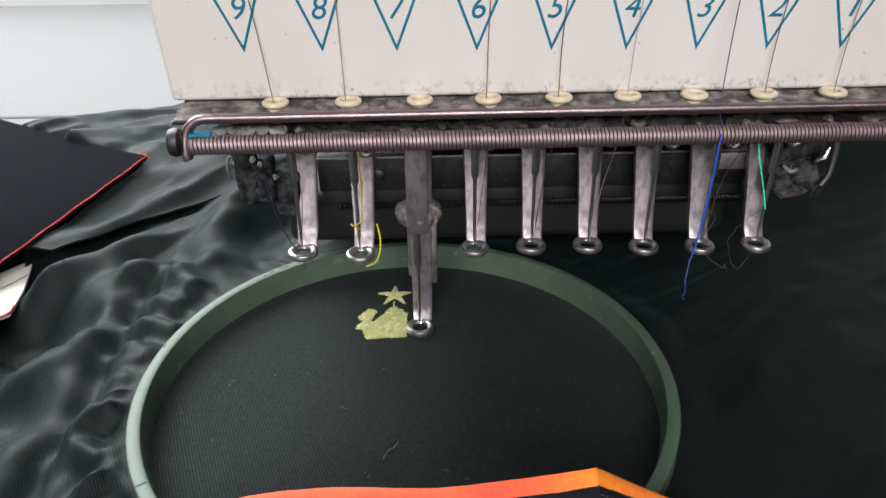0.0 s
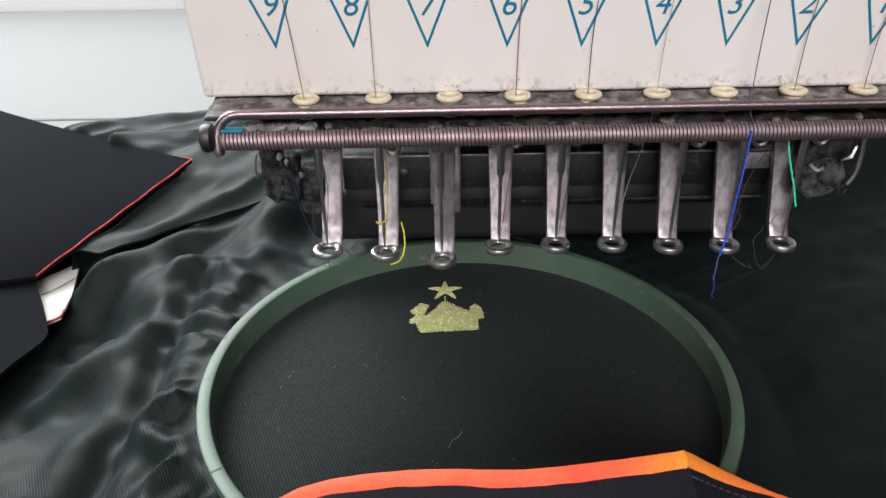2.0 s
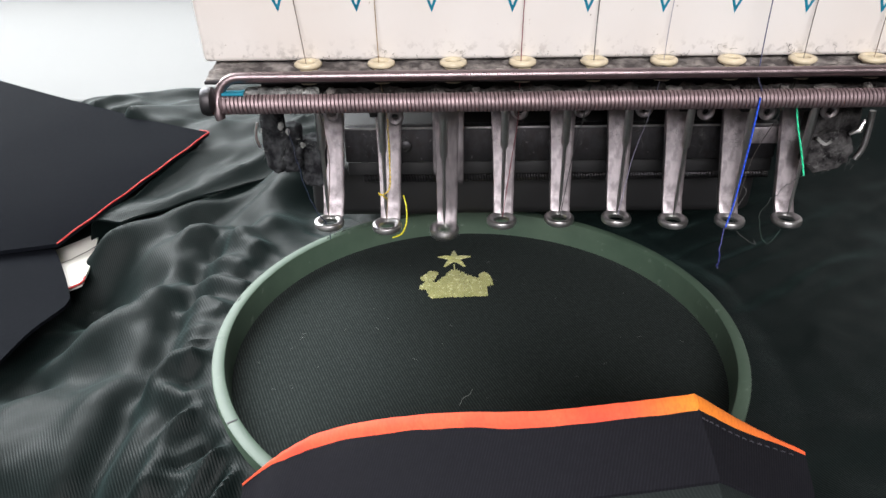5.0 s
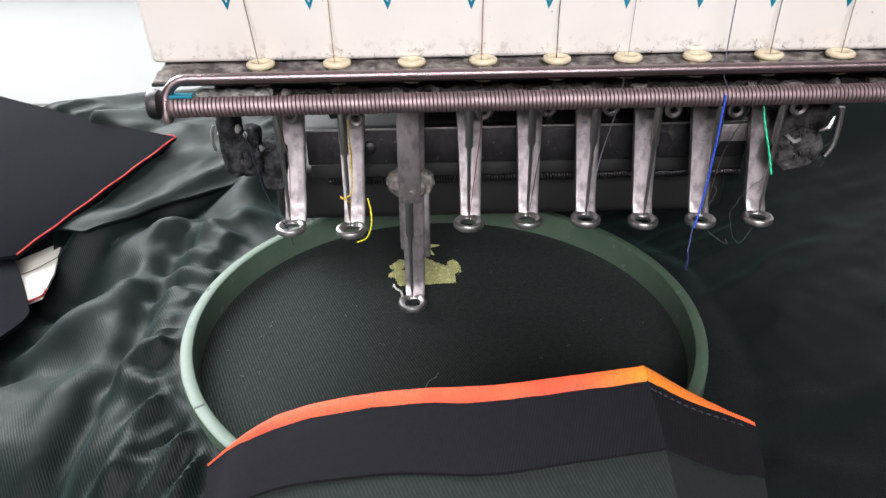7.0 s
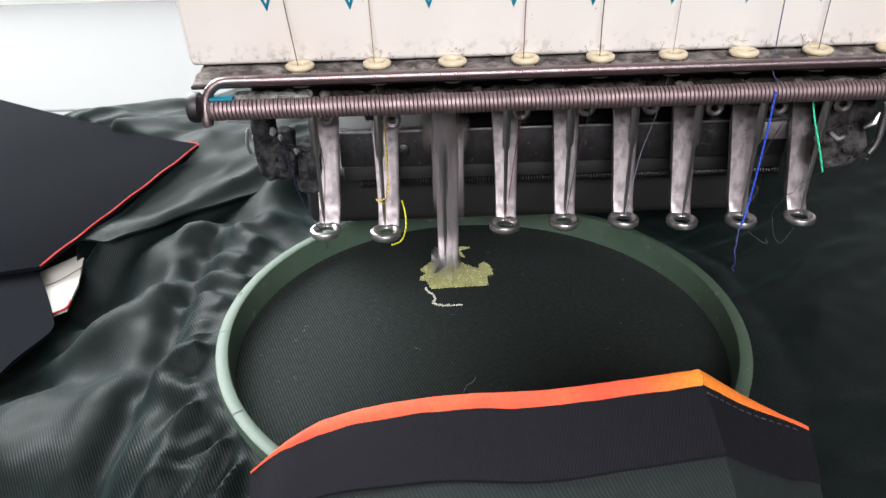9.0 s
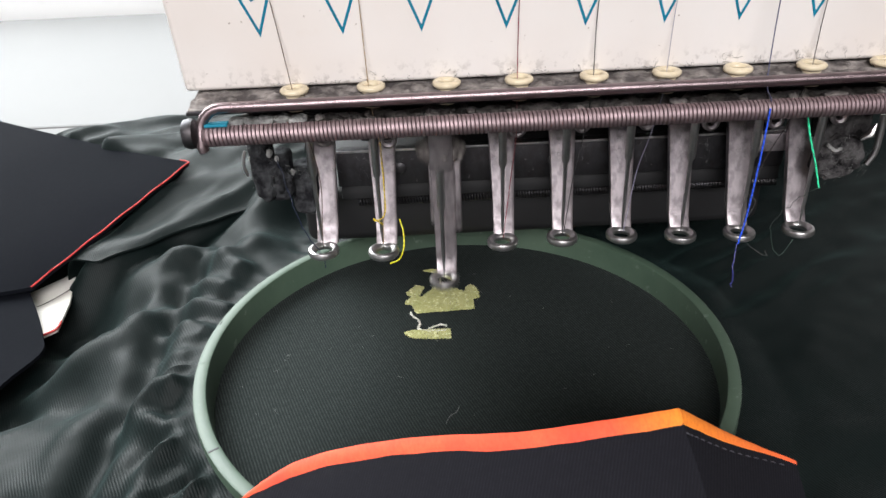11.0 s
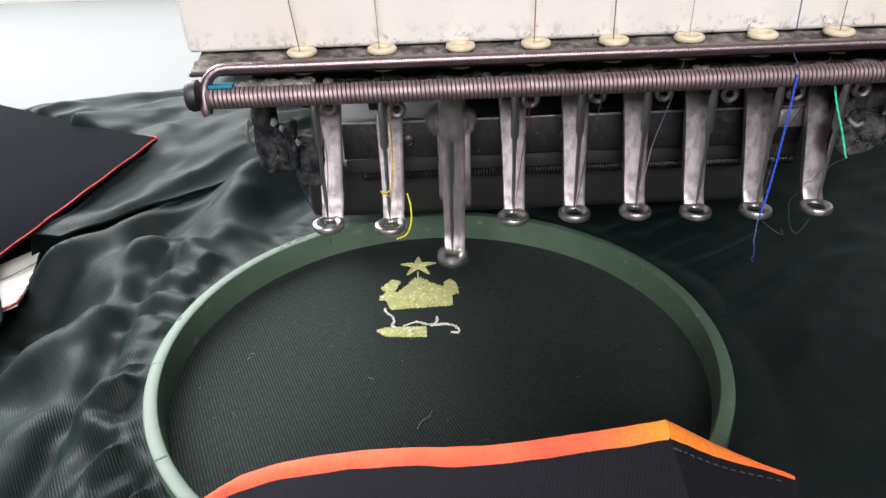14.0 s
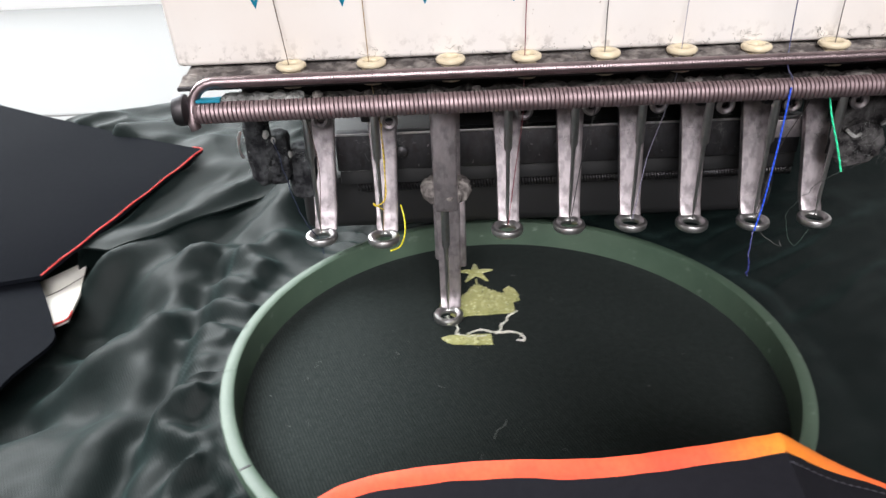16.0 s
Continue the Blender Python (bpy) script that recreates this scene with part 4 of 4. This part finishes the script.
def build_back():
    def fn(u, v):
        x = -190 + 262 * u
        y0 = 90 + 0.53 * (x + 46) + 0.9 * max(0.0, -97 - x)
        y1 = max(y0 + 3, min(200.0, 158 + 0.68 * (x + 90)))
        y = y0 + (y1 - y0) * v
        z = back_z(x, y) + 0.5 * smooth(0.0, 0.04, v) + 0.2 - 3 * smooth(0.93, 1.0, v)
        for at, high, wide in ((0.13, 1.6, 0.06), (0.24, -1.6, 0.055), (0.36, 2.4, 0.07), (0.5, -2.2, 0.07), (0.62, 2.6, 0.07), (0.76, -2.4, 0.07), (0.9, 2.0, 0.06)):
            bent = at + 0.16 * noise.noise(Vector((x * 0.03, at * 9, 2.0))) + 0.0022 * (x + 70)
            z += high * math.exp(-((v - bent) / wide) ** 2) * (0.7 + 0.8 * noise.noise(Vector((x * 0.05, at * 5, 4.0))))
        if x > -40:
            z -= smooth(-40, 0, x) * 8
        z += 1.7 * math.exp(-(leaf_cover(x, y) / 9) ** 2)
        z -= 22 * smooth(1, 10, leaf_cover(x, y))
        z = max(z, -19.5)
        return x, y, z
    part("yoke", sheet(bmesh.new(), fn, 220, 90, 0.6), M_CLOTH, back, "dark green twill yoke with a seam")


build_back()

def build_collar():
    def fn(u, v):
        e = CT.lerp(CW, u)
        far = Vector((-230, 185, 13)).lerp(Vector((-230, 30, -9)), u)
        p = e.lerp(far, v)
        p.z += 1.2 * math.sin(math.pi * v) * (1 - 0.4 * u) + 0.35 * noise.noise(p * 0.05)
        p.y -= 2.5 * math.sin(math.pi * min(1.0, v * 1.6)) * (1 - u)
        return p
    leaf = part("leaf", sheet(bmesh.new(), fn, 40, 50, 1.1), M_NAVY, collar, "flat navy collar leaf")
    pts = [CT.lerp(CW, k / 30) + Vector((0, 0, 0.1 + 0.12 * math.sin(k))) for k in range(31)]
    pts = [CT + Vector((-3.2, 2.0, 0.1)), CT + Vector((-1.0, 1.0, 0.2))] + pts
    part("piping", tube(bmesh.new(), pts, 0.25, 8), M_RED, leaf, "thin red piping")
    # white lining that shows under the leaf, and the navy stand beside it
    lining = bmesh.new()
    prism(lining, [(-118, 60), (-108.5, 72), (-103.5, 55), (-101.6, 43.5), (-104, 41), (-114, 52)], -10.4, -9.6)
    part("lining", lining, M_LINING, collar, "white lining")
    part("lining_piping", tube(bmesh.new(), spline([(-105.2, 40.2, -9.4), (-103.0, 41.6, -9.3), (-101.5, 43.8, -9.3), (-102.0, 47.0, -9.3)], 14), [0.12] + [0.34] * 12 + [0.1], 8), M_RED, collar, "thin red piping")
    part("loose_thread", tube(bmesh.new(), spline([(-113.0, 53.2, -9.3), (-110.0, 54.5, -9.0), (-107.4, 58.5, -9.0), (-105.0, 64.0, -9.2)], 16), 0.09, 5), M_BLACK, collar, "black thread across the lining")

    def stand(u, v):
        edge = spline([(-113.8, 57, -6.6), (-108.5, 49, -7.4), (-103, 39.5, -8.2), (-100.2, 32.5, -8.4), (-103.5, 21, -8.2), (-105, 8, -8.2)], 25)
        a = edge[min(24, int(round(u * 24)))]
        b = Vector((-215, 45, -9)).lerp(Vector((-190, -30, -14)), u)
        p = a.lerp(b, v)
        p.z += 1.0 * math.sin(math.pi * v)
        return p
    part("stand", sheet(bmesh.new(), stand, 25, 26, 0.9), M_NAVY, collar, "navy collar stand")


build_collar()

# ---------------------------------------------------------------- embroidery on the hooped cloth
SUNK = -0.9
GROWTH = []


def stitch_bank(name, label, columns, material, when, radius=0.14):
    """Satin stitches side by side; columns of (x, low, high). Rises through the cloth when it is sewn."""
    bm = bmesh.new()
    for x, lo, hi in columns:
        sag = random.uniform(-0.2, 0.2)
        n = max(2, int(round((hi - lo) / 2.4)) + random.choice((-1, 0, 0, 1)))
        cut = [lo + (hi - lo) * min(1, max(0, (k + (random.uniform(-0.3, 0.3) if 0 < k < n else 0)) / n)) for k in range(n + 1)]
        for a, b in zip(cut[:-1], cut[1:]):
            pts = [(x + sag, a, 0.19), (x + sag * 0.5, (a + b) / 2, 0.22 + random.uniform(-0.05, 0.05)), (x - sag, b, 0.19)]
            tube(bm, pts, [radius * 0.8, radius, radius * 0.8], 5)
    ob = part(name, bm, material, garment, label)
    if when > 0:
        GROWTH.append((ob, when))
    return ob


def run_stitch(name, label, points, when, radius=0.18):
    """A line of short running stitches."""
    line = spline(points, 6 * len(points))
    bm = bmesh.new()
    for a, b in zip(line[:-1], line[1:]):
        j = Vector((random.uniform(-0.24, 0.24), random.uniform(-0.24, 0.24), random.uniform(0, 0.12)))
        tube(bm, [a + j, (a + b) / 2 + j + Vector((0, 0, 0.16)), b - j], [radius * 0.7, radius, radius * 0.7], 5)
    ob = part(name, bm, M_STITCH_PALE, garment, label)
    if when > 0:
        GROWTH.append((ob, when))
    return ob


def hill_top(x):
    t = np.interp(x, [-9.6, -8.6, -7.7, -6.6, -4.7, -3.6, -1.6, 0.9, 1.7, 2.2, 3.3, 4.4, 4.9],
                  [28.6, 29.4, 30.6, 31.8, 35.0, 35.7, 33.8, 31.9, 31.0, 33.2, 34.1, 33.0, 31.2])
    return float(t) + random.uniform(-0.35, 0.35)


def hill_low(x):
    return float(np.interp(x, [-12.0, -10.6, -10.0, -9.4, 3.4, 3.6, 4.9], [27.2, 26.6, 24.6, 23.3, 24.0, 28.0, 28.6])) + random.uniform(-0.2, 0.2)


def hill(x0, x1, step=0.105):
    cols, x = [], x0
    while x < x1:
        cols.append((x, hill_low(x), hill_top(x)))
        x += step
    return cols


stitch_bank("hill_stitches", "lime satin stitches", hill(-9.6, -0.6), M_STITCH, 0)


def leaf(xs, lows, highs, low_x, high_x):
    return [(x, float(np.interp(x, low_x, lows)) + random.uniform(-0.2, 0.2), float(np.interp(x, high_x, highs)) + random.uniform(-0.2, 0.2)) for x in xs]


stitch_bank("leaf_stitches", "lime satin stitches", leaf(np.arange(-11.8, -7.8, 0.105), [31.3, 30.2, 30.2, 33.3], [32.0, 34.7, 34.9, 34.0], [-11.8, -10.8, -8.9, -7.9], [-11.8, -9.9, -9.0, -7.9]), M_STITCH, 0)
stitch_bank("leaf_stitches", "lime satin stitches", leaf(np.arange(-12.0, -8.6, 0.105), [27.2, 26.8, 24.6, 23.3], [28.0, 30.1, 30.4, 29.6], [-12.0, -10.6, -10.0, -9.4], [-12.0, -10.8, -9.2, -8.6]), M_STITCH, 0)
stitch_bank("hill_stitches", "lime satin stitches", hill(-0.6, 1.6), M_STITCH, 0.25)
stitch_bank("hill_stitches", "lime satin stitches", hill(1.6, 4.9), M_STITCH, 0.42)


def build_star():
    bm = bmesh.new()
    c = Vector((-3.7, 40.6, 0))
    for k in range(5):
        q = radians(90 + 72 * k)
        tip = c + Vector((math.cos(q), math.sin(q), 0)) * 4.3
        for s in np.linspace(-1, 1, 7):
            root = c + Vector((-math.sin(q), math.cos(q), 0)) * (1.0 * s) - Vector((math.cos(q), math.sin(q), 0)) * 0.3
            end = tip + Vector((-math.sin(q), math.cos(q), 0)) * 0.12 * s
            tube(bm, [root + Vector((0, 0, 0.1)), (root + end) / 2 + Vector((0, 0, 0.34)), end + Vector((0, 0, 0.03))], [0.17, 0.18, 0.1], 5)
    tube(bm, [(-3.8, 38, 0.1), (-3.8, 37, 0.25), (-3.8, 35.6, 0.1)], 0.2, 5)
    part("star_stitches", bm, M_STITCH, garment, "lime embroidered star")


build_star()
run_stitch("outline_stitches", "pale running stitches", [(-11.0, 23.6, 0.15), (-10.2, 21.9, 0.15), (-9.2, 20.8, 0.15)], 6.2)
run_stitch("outline_stitches", "pale running stitches", [(-9.2, 20.8, 0.15), (-8.8, 18.9, 0.15), (-9.3, 17.2, 0.15)], 6.48)
run_stitch("outline_stitches", "pale running stitches", [(-9.3, 17.2, 0.15), (-7, 16.2, 0.15), (-3, 16.2, 0.15)], 7.8)
bar_cols = []
xx = -12.0
while xx < -2.2:
    bar_cols.append((xx, float(np.interp(xx, [-12, -10.3, -6.5, -2.2], [15.6, 14.0, 13.5, 13.2])) + random.uniform(-0.15, 0.15), float(np.interp(xx, [-12, -10.7, -2.2], [16.2, 16.8, 16.7])) + random.uniform(-0.15, 0.15)))
    xx += 0.13
stitch_bank("bar_stitches", "lime satin stitches", bar_cols[:40], M_STITCH, 9.2)
stitch_bank("bar_stitches", "lime satin stitches", bar_cols[40:], M_STITCH, 10.1)
run_stitch("outline_stitches", "pale running stitches", [(-6.9, 16.9, 0.2), (-4.6, 18.2, 0.2), (-3.0, 17.8, 0.2)], 10.8)
run_stitch("outline_stitches", "pale running stitches", [(-3.0, 17.8, 0.2), (-1.2, 17.0, 0.2), (0.6, 17.0, 0.2)], 11.3)
run_stitch("outline_stitches", "pale running stitches", [(0.6, 17.0, 0.2), (1.9, 17.1, 0.2), (3.4, 16.5, 0.2)], 12.2)
run_stitch("outline_stitches", "pale running stitches", [(3.4, 16.5, 0.2), (4.4, 14.9, 0.2), (4.0, 14.0, 0.2), (2.9, 14.3, 0.2)], 12.9)
run_stitch("outline_stitches", "pale running stitches", [(-0.6, 17.1, 0.2), (0.0, 18.4, 0.2), (0.1, 19.7, 0.2)], 13.7)
run_stitch("outline_stitches", "pale running stitches", [(0.1, 19.7, 0.2), (1.4, 20.9, 0.2), (1.9, 22.6, 0.2), (3.9, 24.3, 0.2)], 14.2)

# short lint fibres on the taut cloth
rnd = random.Random(21)
bm = bmesh.new()
for k in range(46):
    r, q = 44 * math.sqrt(rnd.random()), rnd.uniform(0, 2 * math.pi)
    a = Vector((r * math.cos(q), r * math.sin(q), 0.06))
    pts = [a, a + Vector((rnd.gauss(0, 0.3), rnd.gauss(0, 0.3), 0.05)), a + Vector((rnd.gauss(0, 0.5), rnd.gauss(0, 0.5), 0))]
    tube(bm, pts, rnd.uniform(0.012, 0.03), 3)
tube(bm, spline([(-4.2, -12.4, 0.1), (-3.4, -10.6, 0.25), (-2.2, -9.6, 0.2), (-1.6, -8.0, 0.1)], 10), 0.06, 4)
part("lint_fibre", bm, M_FIBRE, garment, "pale lint fibres")

# ---------------------------------------------------------------- what moves
# the hoop's centre over the needle plate, seconds and millimetres
HOOP_ROWS = [
    (0, -2.46, -25.61),
    (0.5, 5.64, -25.26),
    (1, 8.70, -24.60),
    (1.46667, 3.38, -24.83),
    (1.5, 5.98, -24.53),
    (1.53333, 8.58, -24.23),
    (2, 4.48, -23.96),
    (2.5, 0.53, -24.07),
    (3, -3.48, -23.60),
    (3.5, 6.72, -23.35),
    (4, 5.38, -23.15),
    (6.5, 8.15, -13.93),
    (7, 6.44, -13.06),
    (7.5, 4.43, -13.06),
    (8, 5.54, -12.72),
    (10.5, 6.51, -15.22),
    (11, 2.96, -16.04),
    (11.5, 1.66, -14.88),
    (12, -3.56, -15.08),
    (12.5, -4.63, -13.55),
    (13, -2.13, -15.06),
    (13.5, -0.81, -18.00),
    (14, -3.74, -22.33),
    (14.5, 10.76, -22.73),
    (14.9667, -2.77, -23.71),
    (15, -0.17, -23.51),
    (15.0333, 2.43, -23.31),
    (15.5, -0.51, -22.34),
    (16, 10.57, -21.84),
]
# the collar's lag behind the hoop
LAG_ROWS = [
    (0, -3.42, 7.75),
    (0.5, -1.32, 6.40),
    (1, -0.08, 5.54),
    (1.5, -1.96, 5.07),
    (2, -1.86, 3.40),
    (2.5, -2.01, 3.91),
    (3, -1.00, 6.34),
    (3.5, -0.20, 4.39),
    (4, -0.37, 5.10),
    (6.5, 1.47, -3.23),
    (7, 1.37, -5.20),
    (7.5, 1.39, -5.60),
    (8, 0.98, -8.54),
    (10.5, 2.11, -5.64),
    (11, 1.96, -4.82),
    (11.5, 1.56, -5.58),
    (12, 1.28, -5.18),
    (12.5, 1.85, -6.91),
    (13, 1.34, -5.60),
    (13.5, 0.93, -3.35),
    (14, -1.04, 3.97),
    (14.5, -0.04, 1.87),
    (15, -2.71, 4.75),
    (15.5, -2.07, 4.18),
    (16, -0.45, -0.12),
]
# the working foot's lift at moments of the clip
LIFTS = {0: 0, 0.5: 0.3, 1: 3.0, 1.5: 6.5, 2: 17.5, 2.5: 6, 3: 1.0, 3.5: 0.2, 4: 0, 6.5: 12, 7: 0.8, 7.5: 0, 8: 14, 10.5: 9, 11: 12, 11.5: 15.5, 12: 2, 12.5: 0.3,
         13: 0.3, 13.5: 9.5, 14: 12, 14.5: 0.3, 15: 7, 15.5: 7.5, 16: 0.4}


def motions():
    at = lambda rows: [(t, pose(0.001 * x, 0.001 * y, 0)) for t, x, y in rows]
    walk(hoop, at(HOOP_ROWS))
    walk(garment, at(HOOP_ROWS))
    walk(collar, at(LAG_ROWS))
    walk(back, at(LAG_ROWS))
    rows = []
    for k in range(0, 481):
        t = k / 30
        near = min(LIFTS, key=lambda s: abs(s - t))
        if abs(near - t) < 0.001:
            lift = LIFTS[near]
        else:
            lift = 9.5 - 9.3 * math.cos(2 * math.pi * t * 9.7)
            if abs(near - t) < 0.04:
                lift = LIFTS[near] + 0.3 * (lift - LIFTS[near])
        rows.append((t, pose(0, 0, 0.001 * (1.4 + lift))))
    walk(foot7, rows)
    for ob, when in GROWTH:
        low = pose(0, 0, 0.001 * SUNK)
        walk(ob, [(0, low), (when - 0.15, low), (when, pose(0, 0, 0)), (16, pose(0, 0, 0))])


motions()
